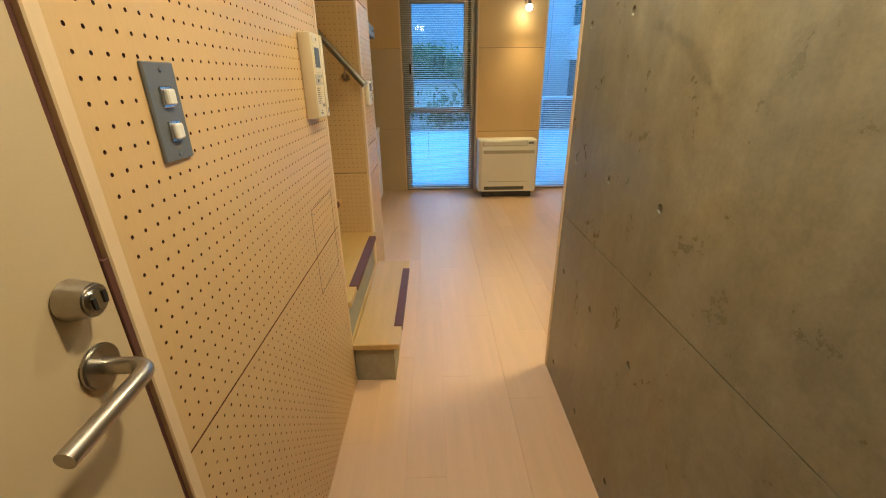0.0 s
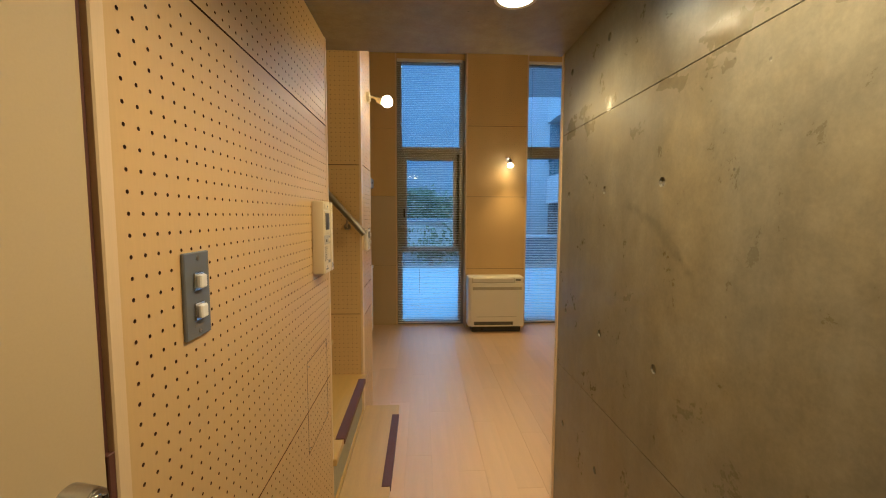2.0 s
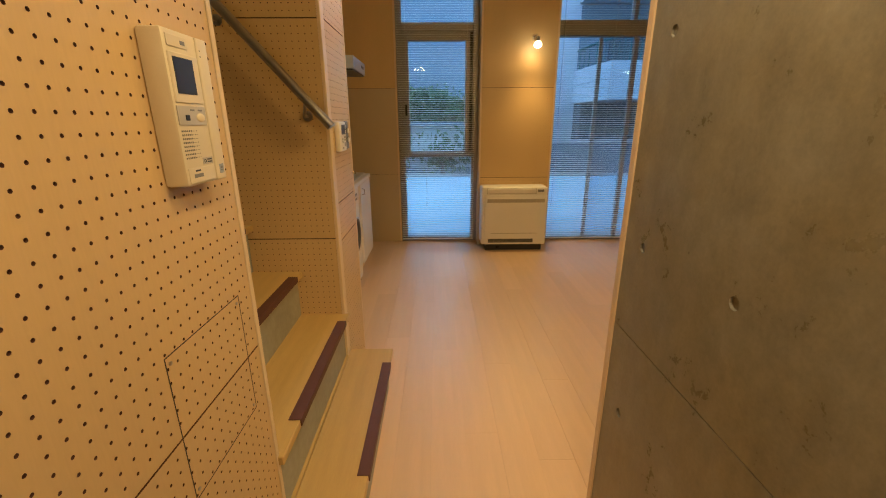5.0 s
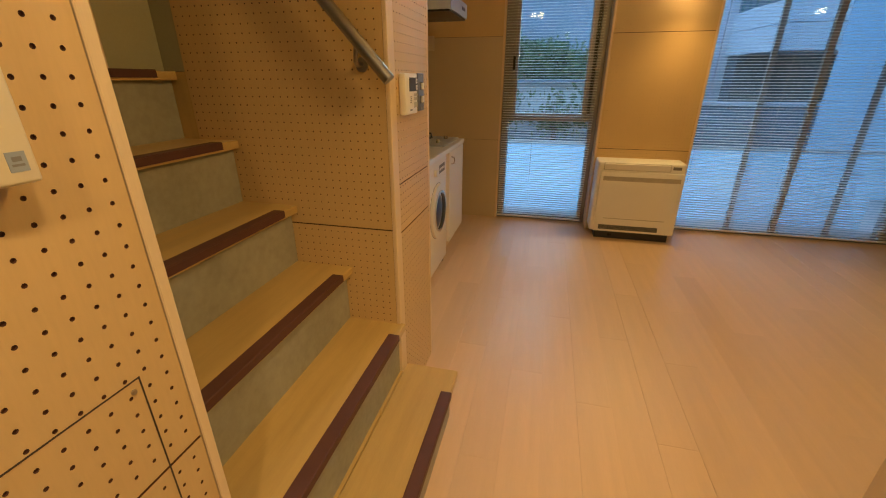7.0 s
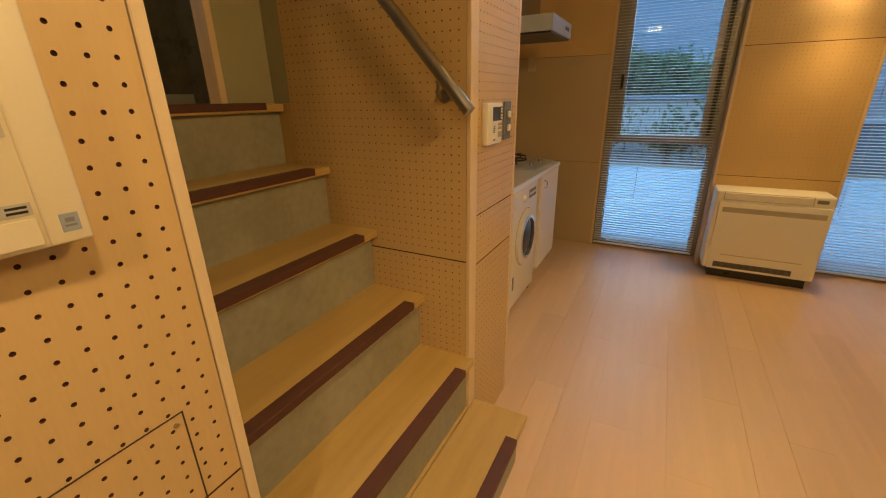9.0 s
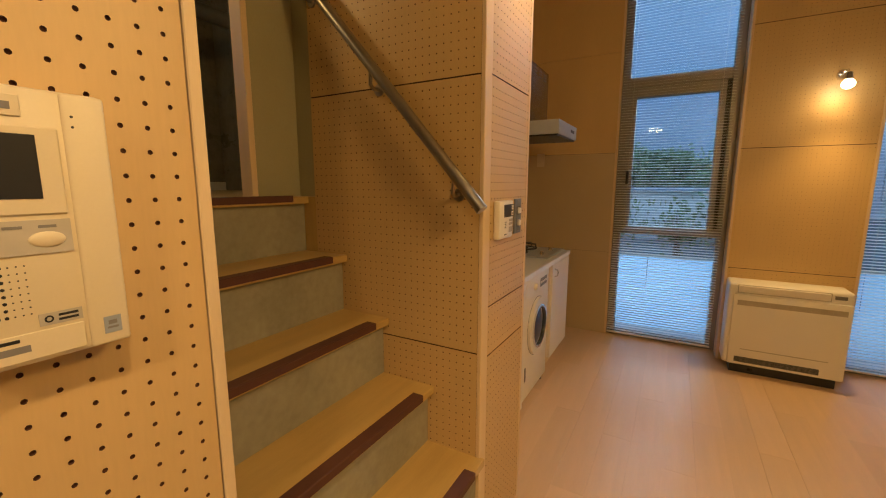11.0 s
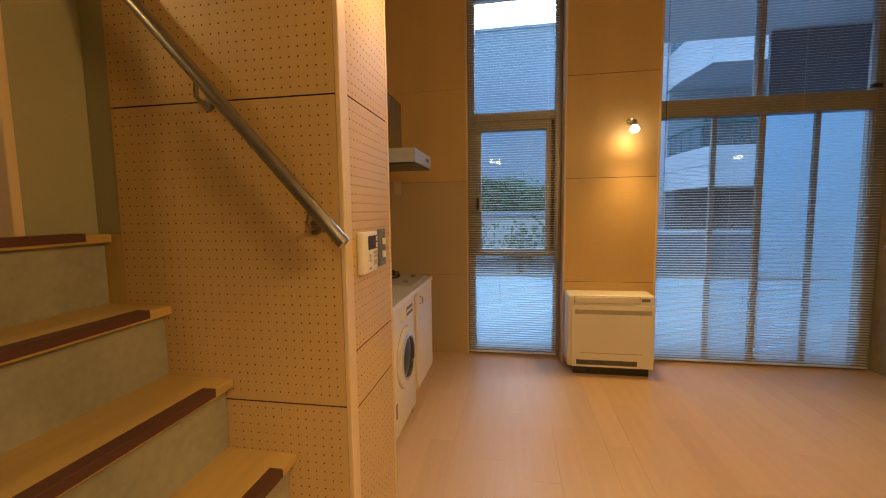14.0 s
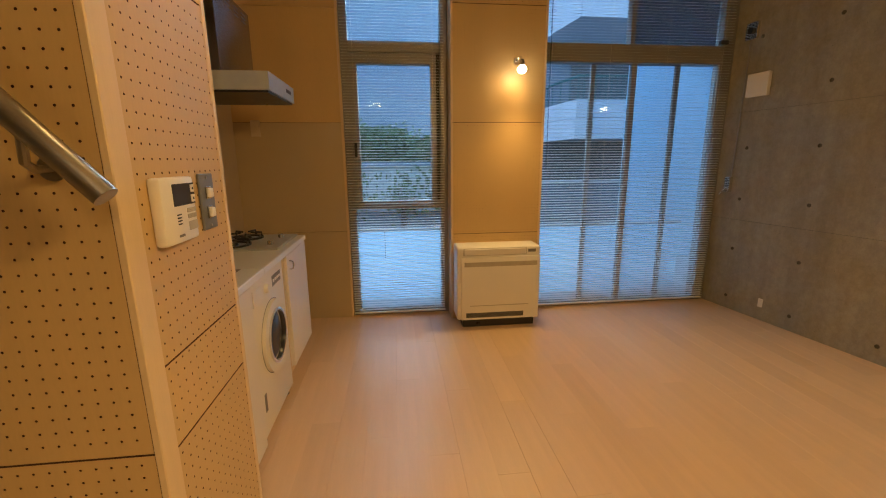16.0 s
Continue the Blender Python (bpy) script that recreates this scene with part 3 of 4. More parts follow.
part("edge_trim", box(1.370, 1.388, PIER - 0.002, BACK + 0.16, 0, CEILING, 0.001), TRIM, w)
HEAD = 3.275
part("head", box(-0.197, 0.638, BACK, BACK + 0.16, HEAD, CEILING), PEG, w)
part("head", box(1.388, 3.11, BACK, BACK + 0.16, HEAD, CEILING), PEG, w)


# ---- windows ----
def bars(parent, spec, mat=ALU):
    for x0, x1, z0, z1, y0, y1 in spec:
        part("frame_bar", box(x0, x1, y0, y1, z0, z1, 0.002), mat, parent)


def panes(parent, spec):
    for x0, x1, z0, z1, y in spec:
        p = part("pane", box(x0, x1, y, y + 0.005, z0, z1), GLASS, parent)
        p.visible_shadow = False


Y0, Y1 = BACK + 0.03, BACK + 0.11
w1 = thing("window_1", (0.22, Y0, 0.02), "tall narrow aluminium window with a tilting middle sash", "window", kind="structure")
bars(w1, [(-0.197, -0.135, 0.0, HEAD, Y0, Y1), (0.575, 0.638, 0.0, HEAD, Y0, Y1), (-0.135, 0.575, 3.235, HEAD, Y0, Y1), (-0.135, 0.575, 2.150, 2.230, Y0 - 0.02, Y1),
          (-0.135, 0.575, 0.935, 1.000, Y0, Y1), (-0.135, 0.575, 0.0, 0.04, Y0, Y1), (-0.135, -0.075, 1.0, 2.150, Y0 - 0.012, Y1 - 0.02), (0.50, 0.545, 1.0, 2.150, Y0 - 0.012, Y1 - 0.02), (-0.075, 0.50, 2.066, 2.150, Y0 - 0.012, Y1 - 0.02)])
part("frame_bar", box(0.545, 0.575, Y0 + 0.03, Y1, 1.0, 2.150), BLACK, w1)
panes(w1, [(-0.135, 0.575, 2.23, 3.235, Y0 + 0.05), (-0.075, 0.50, 1.0, 2.066, Y0 + 0.03), (-0.135, 0.575, 0.04, 0.935, Y0 + 0.05)])
part("latch", box(-0.118, -0.098, Y0 - 0.045, Y0 - 0.012, 1.36, 1.47, 0.003), BLACK, w1, "black window latch")
w2 = thing("window_2", (2.24, Y0, 0.02), "wide aluminium terrace window with sliding doors and fixed lights above", "window", kind="structure")
bars(w2, [(1.388, 1.42, 0.0, HEAD, Y0, Y1), (2.99, 3.108, 0.0, HEAD, Y0, Y1), (1.42, 2.99, 3.235, HEAD, Y0, Y1), (1.42, 2.99, 2.105, 2.245, Y0 - 0.03, Y1), (2.165, 2.205, 2.245, 3.235, Y0, Y1),
          (1.42, 2.99, 0.0, 0.03, Y0, Y1), (2.20, 2.245, 0.03, 2.105, Y0, Y0 + 0.04), (1.865, 1.905, 0.03, 2.105, Y0 + 0.05, Y1), (2.63, 2.67, 0.03, 2.105, Y0 + 0.05, Y1)])
panes(w2, [(1.42, 2.165, 2.245, 3.235, Y0 + 0.05), (2.205, 2.99, 2.245, 3.235, Y0 + 0.05), (1.42, 2.22, 0.03, 2.105, Y0 + 0.02), (2.245, 2.99, 0.03, 2.105, Y0 + 0.03), (1.905, 2.63, 0.03, 2.105, Y0 + 0.07)])
part("operator", box(2.93, 3.0, Y0 - 0.06, Y0 - 0.03, 2.255, 2.285, 0.003), BLACK, w2, "dark window opening arm")


def blind(at, x0, x1, y, group, wand):
    b = thing("venetian_blind", at, "white aluminium venetian blind with half open slats", "blind", group)
    part("headrail", box(x0, x1, y - 0.014, y + 0.014, HEAD - 0.035, HEAD - 0.002, 0.002), WHITE, b)
    part("bottom_rail", box(x0, x1, y - 0.012, y + 0.012, 0.022, 0.034, 0.002), WHITE, b)
    bm = bmesh.new()
    half, tilt = 0.0125, radians(12)
    rows = []
    for s in (-1, 0, 1):
        rows.append([bm.verts.new((x, s * half * math.cos(tilt), s * half * math.sin(tilt) + (0.0016 if s == 0 else 0))) for x in (x0 + 0.003, x1 - 0.003)])
    for p, q in zip(rows, rows[1:]):
        bm.faces.new((p[0], p[1], q[1], q[0]))
    bmesh.ops.solidify(bm, geom=bm.faces[:], thickness=0.0004)
    me = bpy.data.meshes.new("slat")
    bm.to_mesh(me)
    bm.free()
    me.materials.append(SLAT)
    z = 0.055
    while z < HEAD - 0.045:
        s = new("slat", me)
        s.parent = b
        s.location = Vector((0, y, z)) - ORG[b]
        z += 0.0215
    n = 2 if x1 - x0 < 1 else 4
    for k in range(n):
        x = x0 + 0.09 + (x1 - x0 - 0.18) * k / (n - 1)
        part("ladder_cord", rod((x, y - 0.0125, 0.03), (x, y - 0.0125, HEAD - 0.03), 0.0009, 5), WHITE, b)
    part("wand", rod((wand, y - 0.022, 1.25), (wand, y - 0.022, HEAD - 0.04), 0.004, 8), GLASS, b)


blind((0.21, 5.19, 0.02), -0.190, 0.605, 5.19, "window blinds", 0.57)
blind((2.24, 5.19, 0.02), 1.395, 3.07, 5.19, "window blinds", 1.47)

# ---- outdoors ----
part("ground", box(-300, 300, 5.35, 600, -0.40, -0.30), ROADM, None, "dark asphalt ground outside", "structure")
part("terrace", box(-3, 6.5, 5.30, 7.45, -0.30, -0.04), TERR, None, "concrete terrace slab outside the windows", "structure")
part("soffit_1", box(-4, 1.0, 5.36, 5.73, 3.42, 3.62), OUTW, None, "concrete eave above the window", "structure")
part("soffit_2", box(1.0, 9, 5.36, 7.16, 3.42, 3.62), OUTW, None, "concrete balcony slab above the terrace window", "structure")
part("wall_outer", box(-6, KW - 0.12, 5.2, 5.36, -0.3, 9), OUTW, None, "outer wall of the house", "structure")
part("wall_outer_upper", box(KW - 0.12, 9, 5.35, 5.5, 3.62, 9), OUTW, None, "outer wall of the house", "structure")
part("wall_outer_east", box(3.32, 9, 5.22, 5.36, -0.3, 3.42), OUTW, None, "outer wall of the house", "structure")
gw = thing("garden_screen", (1.0, 5.7, -0.04), "low white translucent balustrade screen on the terrace", "fence")
for k in range(8):
    part("screen_panel", box(-3.0 + 0.77 * k, -2.236 + 0.77 * k, 5.70, 5.706, -0.04, 0.665), OPAL, gw)
part("top_rail", box(-3.0, 3.16, 5.69, 5.716, 0.665, 0.69, 0.003), OUTW, gw)
sw = thing("terrace_partition", (4.5, 7.0, -0.04), "smooth white translucent privacy screen beside the terrace", "screen")
for k in range(4):
    part("screen_panel", box(3.20 + 1.3 * k, 4.49 + 1.3 * k, 7.02, 7.03, -0.04, 2.52), OPAL, sw)
    # dark blue-grey strip from the panel's top up to z 3.40
    part("upper_panel", box(3.20 + 1.3 * k, 4.49 + 1.3 * k, 7.00, 7.05, 2.52, 3.40), SLATE, sw, "dark blue-grey strip above the translucent panel")

nb = thing("apartment_building", (5.0, 13, -0.3), "pale apartment building with angled balconies and green railings", "building")
part("wall", box(2.2, 12, 13.2, 14, -0.3, 11), OUTW, nb)


def prism(points, z0, z1):
    bm = bmesh.new()
    lo = [bm.verts.new((x, y, z0)) for x, y in points]
    hi = [bm.verts.new((x, y, z1)) for x, y in points]
    n = len(points)
    bm.faces.new(lo[::-1])
    bm.faces.new(hi)
    for k in range(n):
        bm.faces.new((lo[k], lo[(k + 1) % n], hi[(k + 1) % n], hi[k]))
    bmesh.ops.recalc_face_normals(bm, faces=bm.faces)
    return bm


PLAN = [(4.12, 13.2), (4.12, 12.2), (4.28, 11.0), (9.5, 11.0), (9.5, 13.2)]
for f in range(3):
    z = 1.79 + 2.55 * f
    bal = part("balcony", prism(PLAN, z, z + 0.14), OUTW, nb, "white balcony with a green railing")
    part("spandrel", prism([(4.12, 13.2), (4.12, 12.2), (4.28, 11.0), (9.5, 11.0), (9.5, 11.12), (4.38, 11.12), (4.24, 12.2), (4.24, 13.2)], z + 0.14, z + 0.46), OUTW, bal)
    part("spandrel", prism([(4.13, 13.2), (4.13, 12.2), (4.29, 11.01), (9.5, 11.01), (9.5, 11.12), (4.38, 11.12), (4.24, 12.2), (4.24, 13.2)], z + 0.475, z + 0.86), OUTW, bal)
    part("recess", box(4.2, 9.4, 13.10, 13.195, z + 0.15, z + 2.5), OUTG, bal)
    part("balcony_window", box(5.0, 7.4, 13.05, 13.10, z + 0.2, z + 2.1, 0.01), OUTD, bal)
    part("rail_bar", tube([(4.17, 13.1, z + 1.36), (4.17, 12.2, z + 1.36), (4.33, 11.05, z + 1.36), (9.5, 11.05, z + 1.36)], 0.035, 8), TEAL, bal, "green metal railing")
    posts = [(4.17, 12.9), (4.17, 12.55), (4.17, 12.2), (4.22, 11.8), (4.28, 11.4)] + [(4.33 + 0.13 * k, 11.05) for k in range(26)]
    for px, py in posts:
        part("rail_post", box(px - 0.012, px + 0.012, py - 0.012, py + 0.012, z + 0.86, z + 1.36), TEAL, bal)
part("roof", prism([(2.1, 14.1), (2.1, 13.1), (12, 13.1), (12, 14.1)], 11, 11.2), OUTG, nb)
# solid box whose dark colour stands for the shade of the open storey
part("undercroft", box(4.2, 9.4, 12.6, 13.19, -0.3, 1.79), OUTD, nb, "dark open ground floor under the balcony")
part("downpipe", rod((3.3, 13.13, -0.3), (3.3, 13.13, 10.5), 0.05, 10), OUTG, nb)

hs = thing("neighbour_block", (-2, 19, -0.3), "plain blue-grey rendered block with a flat roof", "building")
part("wall", box(-14, 2.15, 18, 24, -0.3, 8.25), OUTG, hs)
part("parapet", box(-14.1, 2.2, 17.95, 24, 8.25, 8.35), OUTG, hs)
hz = thing("low_house", (-0.5, 12.0, -0.3), "small white house with a shallow grey roof", "building")
part("wall", box(-5, 1.7, 11.6, 12.9, 0.16, 1.22), OUTW, hz)
part("plinth", box(-5, 1.7, 11.58, 12.9, -0.3, 0.16), OUTG, hz, "dark grey base course")
part("roof", prism([(-5.2, 13.1), (-5.2, 11.4), (1.9, 11.4), (1.9, 13.1)], 1.22, 1.30), OUTG, hz)


def tree(at, height, spread, seed, leaves=2600, name="tree", label="leafy green garden tree with an uneven crown", group="garden trees"):
    rng = random.Random(seed)
    t = thing(name, at, label, name, group)
    x, y, z = at
    tr = rod(at, (x, y, z + height * 0.5), 0.09, 8, 0.05)
    for k in range(5):
        a = rng.uniform(0, 6.28)
        rod((x, y, z + height * 0.42), (x + spread * 0.6 * math.cos(a), y + spread * 0.6 * math.sin(a), z + height * rng.uniform(0.65, 0.9)), 0.04, 6, 0.012, bm=tr)
    part("trunk", tr, BARK, t)
    centres = [(rng.gauss(0, spread * 0.42), rng.gauss(0, spread * 0.42), height * rng.uniform(0.5, 0.95)) for _ in range(26)]
    verts, faces = [], []
    for _ in range(leaves):
        c = rng.choice(centres)
        p = Vector((c[0] + rng.gauss(0, 0.2), c[1] + rng.gauss(0, 0.2), c[2] + rng.gauss(0, 0.16)))
        q = Euler((rng.uniform(0, 6.3), rng.uniform(0, 6.3), rng.uniform(0, 6.3))).to_matrix()
        s = rng.uniform(0.05, 0.1)
        i = len(verts)
        verts += [tuple(p + q @ Vector(v) * s) for v in ((-1, 0, 0), (0, -0.5, 0.1), (1, 0, 0), (0, 0.5, 0.1))]
        faces.append((i, i + 1, i + 2, i + 3))
    me = bpy.data.meshes.new("crown")
    me.from_pydata(verts, [], faces)
    me.materials.append(LEAF)
    ob = new("crown", me)
    ob.parent = t
    tagged(ob, kind="stuff")


tree((-1.0, 14.6, -0.3), 2.75, 0.8, 1)
tree((0.1, 14.7, -0.3), 2.5, 0.7, 2)
tree((1.15, 14.5, -0.3), 2.35, 0.7, 3)
tree((-2.3, 14.6, -0.3), 2.9, 0.9, 4)

for at, h, spread, seed in (((-0.9, 10.9, -0.3), 1.35, 0.45, 11), ((0.35, 10.8, -0.3), 1.2, 0.5, 12), ((1.25, 11.0, -0.3), 1.4, 0.4, 13)):
    tree(at, h, spread, seed, 260, "shrub", "sparse green shrub in front of the white house", "garden shrubs")
lw = thing("garden_wall", (3.6, 9.6, -0.3), "low white rendered wall in front of the undercroft", "wall")
part("body", box(2.6, 5.4, 9.6, 9.75, -0.3, 0.86), OUTG, lw)
part("coping", box(2.58, 5.42, 9.57, 9.78, 0.86, 0.93, 0.01), OUTW, lw, "white coping")

# ---- corridor things ----
for y in (1.306, 0.48):
    dl = thing("downlight", (0.387, y, LOW_CEILING), "round recessed ceiling downlight with a warm glowing lamp", "light", "corridor downlights")
    part("rim", ring((0.387, y, LOW_CEILING), (0, 0, -1), 0.052, 0.064, 0.004), WHITE, dl, smooth=True)
    part("diffuser", rod((0.387, y, LOW_CEILING - 0.0005), (0.387, y, LOW_CEILING - 0.003), 0.052, 32), DISC, dl, "glowing warm diffuser")


def switch_plate(name, y0, y1, z0, z1, label, x=LX):
    s = thing(name, (x, (y0 + y1) / 2, z0), label, "switch", "wall switches")
    part("plate", box(x, x + 0.006, y0, y1, z0, z1, 0.0015), GREY, s)
    cy, h = (y0 + y1) / 2, z1 - z0
    for f in (0.66, 0.31):
        cz = z0 + h * f
        fr = part("surround", box(x + 0.006, x + 0.0085, cy - 0.013, cy + 0.013, cz - 0.014, cz + 0.014, 0.001), CHROME, s)
        part("rocker", box(x + 0.0085, x + 0.016, cy - 0.009, cy + 0.009, cz - 0.0105, cz + 0.0105, 0.002), WHITE, fr)
    for f in (0.93, 0.07):
        part("screw", rod((x + 0.006, cy, z0 + h * f), (x + 0.0075, cy, z0 + h * f), 0.003, 10), STEEL, s)
    return s


sp = switch_plate("switch_plate", 0.678, 0.746, 1.195, 1.326, "grey metal double switch plate with ivory rockers")
part("marking", box(LX + 0.006, LX + 0.0063, 0.700, 0.724, 1.212, 1.216), INK, sp)

ic = thing("intercom", (LX, 1.443, 1.193), "ivory plastic video intercom with a small dark screen", "intercom")
X0, X1 = LX, LX + 0.038
part("body", box(X0, X1, 1.386, 1.505, 1.193, 1.428, 0.005, seg=2), IVORY, ic, smooth=True)
part("handset", box(X1 - 0.006, X1 + 0.003, 1.4715, 1.5035, 1.1945, 1.4265, 0.003, seg=3), IVORY, ic, smooth=True)
part("screen_bezel", box(X1 - 0.002, X1 + 0.002, 1.391, 1.468, 1.322, 1.396, 0.0015), IVORY, ic)
part("screen", box(X1 + 0.0015, X1 + 0.0026, 1.400, 1.452, 1.336, 1.389), BLACK, ic, "dark intercom screen")
part("alarm_button", box(X1, X1 + 0.0015, 1.394, 1.446, 1.403, 1.420, 0.0005), IVORY, ic)
part("alarm_mark", box(X1 + 0.0015, X1 + 0.0018, 1.428, 1.440, 1.408, 1.414), INK, ic)
part("button_band", box(X1, X1 + 0.0015, 1.390, 1.468, 1.289, 1.318), BAND, ic, "pale grey button strip")
part("button", ball((X1 + 0.0015, 1.451, 1.301), 0.0125, squash=(0.2, 1, 0.55)), IVORY, ic, smooth=True)
part("button", box(X1 + 0.001, X1 + 0.003, 1.408, 1.419, 1.296, 1.305, 0.001), BLACK, ic)
for yy in (1.424, 1.446):
    part("button_mark", box(X1 + 0.0015, X1 + 0.0018, yy, yy + 0.012, 1.311, 1.3135), INK, ic)
dots = bmesh.new()
for i in range(9):
    for j in range(8):
        rod((X1 - 0.001, 1.394 + 0.0050 * i, 1.238 + 0.0060 * j), (X1 + 0.0004, 1.394 + 0.0050 * i, 1.238 + 0.0060 * j), 0.0015 if i < 6 else 0.0007, 6, bm=dots)
part("speaker", dots, BLACK, ic, "speaker holes")
part("label_plate", box(X1, X1 + 0.0006, 1.438, 1.468, 1.225, 1.236), BAND, ic)
lb = bmesh.new()
for zz in (1.2275, 1.2315):
    box(X1 + 0.0006, X1 + 0.0008, 1.451, 1.465, zz, zz + 0.0022, bm=lb)
part("label_print", lb, BLACK, ic)
part("sticker", box(X1 + 0.003, X1 + 0.0035, 1.482, 1.496, 1.205, 1.2215), GREYPALE, ic, "small blue-grey sticker")
mk = box(X1 + 0.0035, X1 + 0.0037, 1.4845, 1.4935, 1.2095, 1.2115)
box(X1 + 0.0035, X1 + 0.0037, 1.4855, 1.4925, 1.2135, 1.2175, bm=mk)
part("sticker_mark", mk, INK, ic)
part("talk_button", box(X1, X1 + 0.0015, 1.391, 1.468, 1.198, 1.222, 0.0005), IVORY, ic)
for zz in (1.398, 1.407):
    part("indicator", rod((X1 + 0.0025, 1.478, zz), (X1 + 0.0034, 1.478, zz), 0.0012, 8), BLACK, ic)
part("talk_slot", box(X1 + 0.0013, X1 + 0.0019, 1.409, 1.424, 1.2155, 1.2185, 0.0002), BLACK, ic)
part("plate_emblem", ring((X1 + 0.0006, 1.4445, 1.2305), (1, 0, 0), 0.0018, 0.0032, 0.0003, 16), BLACK, ic)
part("talk_mark", box(X1 + 0.0015, X1 + 0.0018, 1.404, 1.430, 1.206, 1.212), INK, ic)

# ---- stub wall things ----
tc = thing("water_heater_control", (LX, 2.61, 1.170), "white water heater remote control with a dark display", "control panel")
X1 = LX + 0.021
part("body", box(LX - 0.002, X1, 2.547, 2.672, 1.170, 1.297, 0.006, seg=2), WHITE, tc, smooth=True)
part("display", box(X1, X1 + 0.001, 2.586, 2.668, 1.242, 1.284), BLACK, tc, "dark display")
for z in (1.273, 1.253):
    key = part("button", box(X1, X1 + 0.003, 2.652, 2.665, z - 0.0075, z + 0.0075, 0.001), WHITE, tc)
    part("key_mark", box(X1 + 0.003, X1 + 0.0034, 2.656, 2.661, z - 0.0025, z + 0.0025), BLACK, key)
for i in range(3):
    for j in range(2):
        part("button", box(X1, X1 + 0.0015, 2.631 + 0.0125 * i, 2.641 + 0.0125 * i, 1.214 + 0.012 * j, 1.223 + 0.012 * j, 0.0005), BAND, tc)
vent = bmesh.new()
for k in range(4):
    box(X1, X1 + 0.0008, 2.592, 2.607, 1.206 + 0.006 * k, 1.2085 + 0.006 * k, bm=vent)
part("vent", vent, BLACK, tc)
part("maker_mark", box(X1, X1 + 0.0006, 2.590, 2.611, 1.182, 1.187), INK, tc)
part("sticker", box(X1, X1 + 0.0006, 2.632, 2.668, 1.190, 1.208), BAND, tc)
switch_plate("switch_plate", 2.735, 2.802, 1.172, 1.299, "grey metal double switch plate beside the heater control", LX - 0.001)

gl = thing("globe_sconce", (LX, 2.74, 2.10), "chrome wall bracket with a bare glowing globe bulb", "light")
part("rose", rod((LX, 2.745, 2.13), (LX + 0.02, 2.745, 2.13), 0.035, 24, 0.028, bevel=0.002), IVORY, gl, smooth=True)
part("arm", tube([(LX + 0.018, 2.745, 2.13), (LX + 0.04, 2.742, 2.13), (LX + 0.062, 2.738, 2.12), (LX + 0.08, 2.734, 2.11)], 0.009, 10), CHROME, gl, smooth=True)
part("socket", rod((LX + 0.066, 2.736, 2.113), (LX + 0.098, 2.732, 2.102), 0.019, 16, 0.022), CHROME, gl, smooth=True)
part("bulb", ball((-0.107, 2.73, 2.10), 0.036), BULB, gl, "glowing globe bulb", smooth=True)
gl = thing("globe_sconce", (-1.45, STAIR_S, 2.45), "chrome wall bracket with a glowing globe bulb beside the loft", "light")
part("rose", rod((-1.45, STAIR_S, 2.48), (-1.45, STAIR_S + 0.02, 2.48), 0.035, 24, 0.028, bevel=0.002), CHROME, gl, smooth=True)
part("arm", tube([(-1.45, STAIR_S + 0.018, 2.48), (-1.45, STAIR_S + 0.05, 2.475), (-1.45, STAIR_S + 0.08, 2.46)], 0.009, 10), CHROME, gl, smooth=True)
part("socket", rod((-1.45, STAIR_S + 0.066, 2.463), (-1.45, STAIR_S + 0.098, 2.452), 0.019, 16, 0.022), CHROME, gl, smooth=True)
part("bulb", ball((-1.45, STAIR_S + 0.128, 2.45), 0.036), BULB, gl, "glowing globe bulb", smooth=True)

# ---- pier things ----
def spot_sconce(bulb, out, label):
    """A small wall spotlight; bulb: its centre, 0.146 m out of the wall."""
    bx, by, bz = bulb
    ox, oy = out

    def at(d, z, side=0.0):
        return (bx + ox * (d - 0.146) + side * oy, by + oy * (d - 0.146) + side * ox, bz + z)

    ps = thing("spot_sconce", at(0, 0.08), label, "light", "wall spotlights")
    part("rose", rod(at(0, 0.085), at(0.02, 0.085), 0.032, 24, 0.026, bevel=0.002), CHROME, ps, smooth=True)
    part("arm", tube([at(0.018, 0.085), at(0.06, 0.10), at(0.11, 0.095), at(0.135, 0.07)], 0.006, 10), CHROME, ps, smooth=True)
    part("socket", rod(at(0.135, 0.07), at(0.143, 0.025), 0.018, 16, 0.022), CHROME, ps, smooth=True)
    part("bulb", ball(at(0.146, 0.0), 0.034, squash=(1, 1, 0.85)), BULB, ps, "glowing reflector bulb", smooth=True)


spot_sconce(SPOTS[0][0], SPOTS[0][1], "small chrome wall spotlight with a glowing reflector bulb on the pier")
spot_sconce(SPOTS[1][0], SPOTS[1][1], "small chrome wall spotlight with a glowing reflector bulb")
spot_sconce(SPOTS[2][0], SPOTS[2][1], "small chrome wall spotlight with a glowing bulb on the concrete wall")

ac = thing("floor_air_conditioner", (1.0, 4.93, 0), "white floor-standing air conditioner in front of the pier", "air conditioner")
AX0, AX1, AY0, AY1, AT = 0.655, 1.322, 4.79, PIER - 0.003, 0.665
part("body", box(AX0, AX1, AY0 + 0.018, AY1, 0.068, AT, 0.018, seg=3), WHITE, ac, smooth=True)
part("front_panel", box(AX0 + 0.03, AX1 - 0.004, AY0, AY0 + 0.03, 0.072, 0.588, 0.008, seg=2), WHITE, ac, smooth=True)
part("top_flap", box(AX0 + 0.055, AX1 - 0.12, AY0 + 0.006, AY0 + 0.03, 0.602, 0.651, 0.004), WHITE, ac)
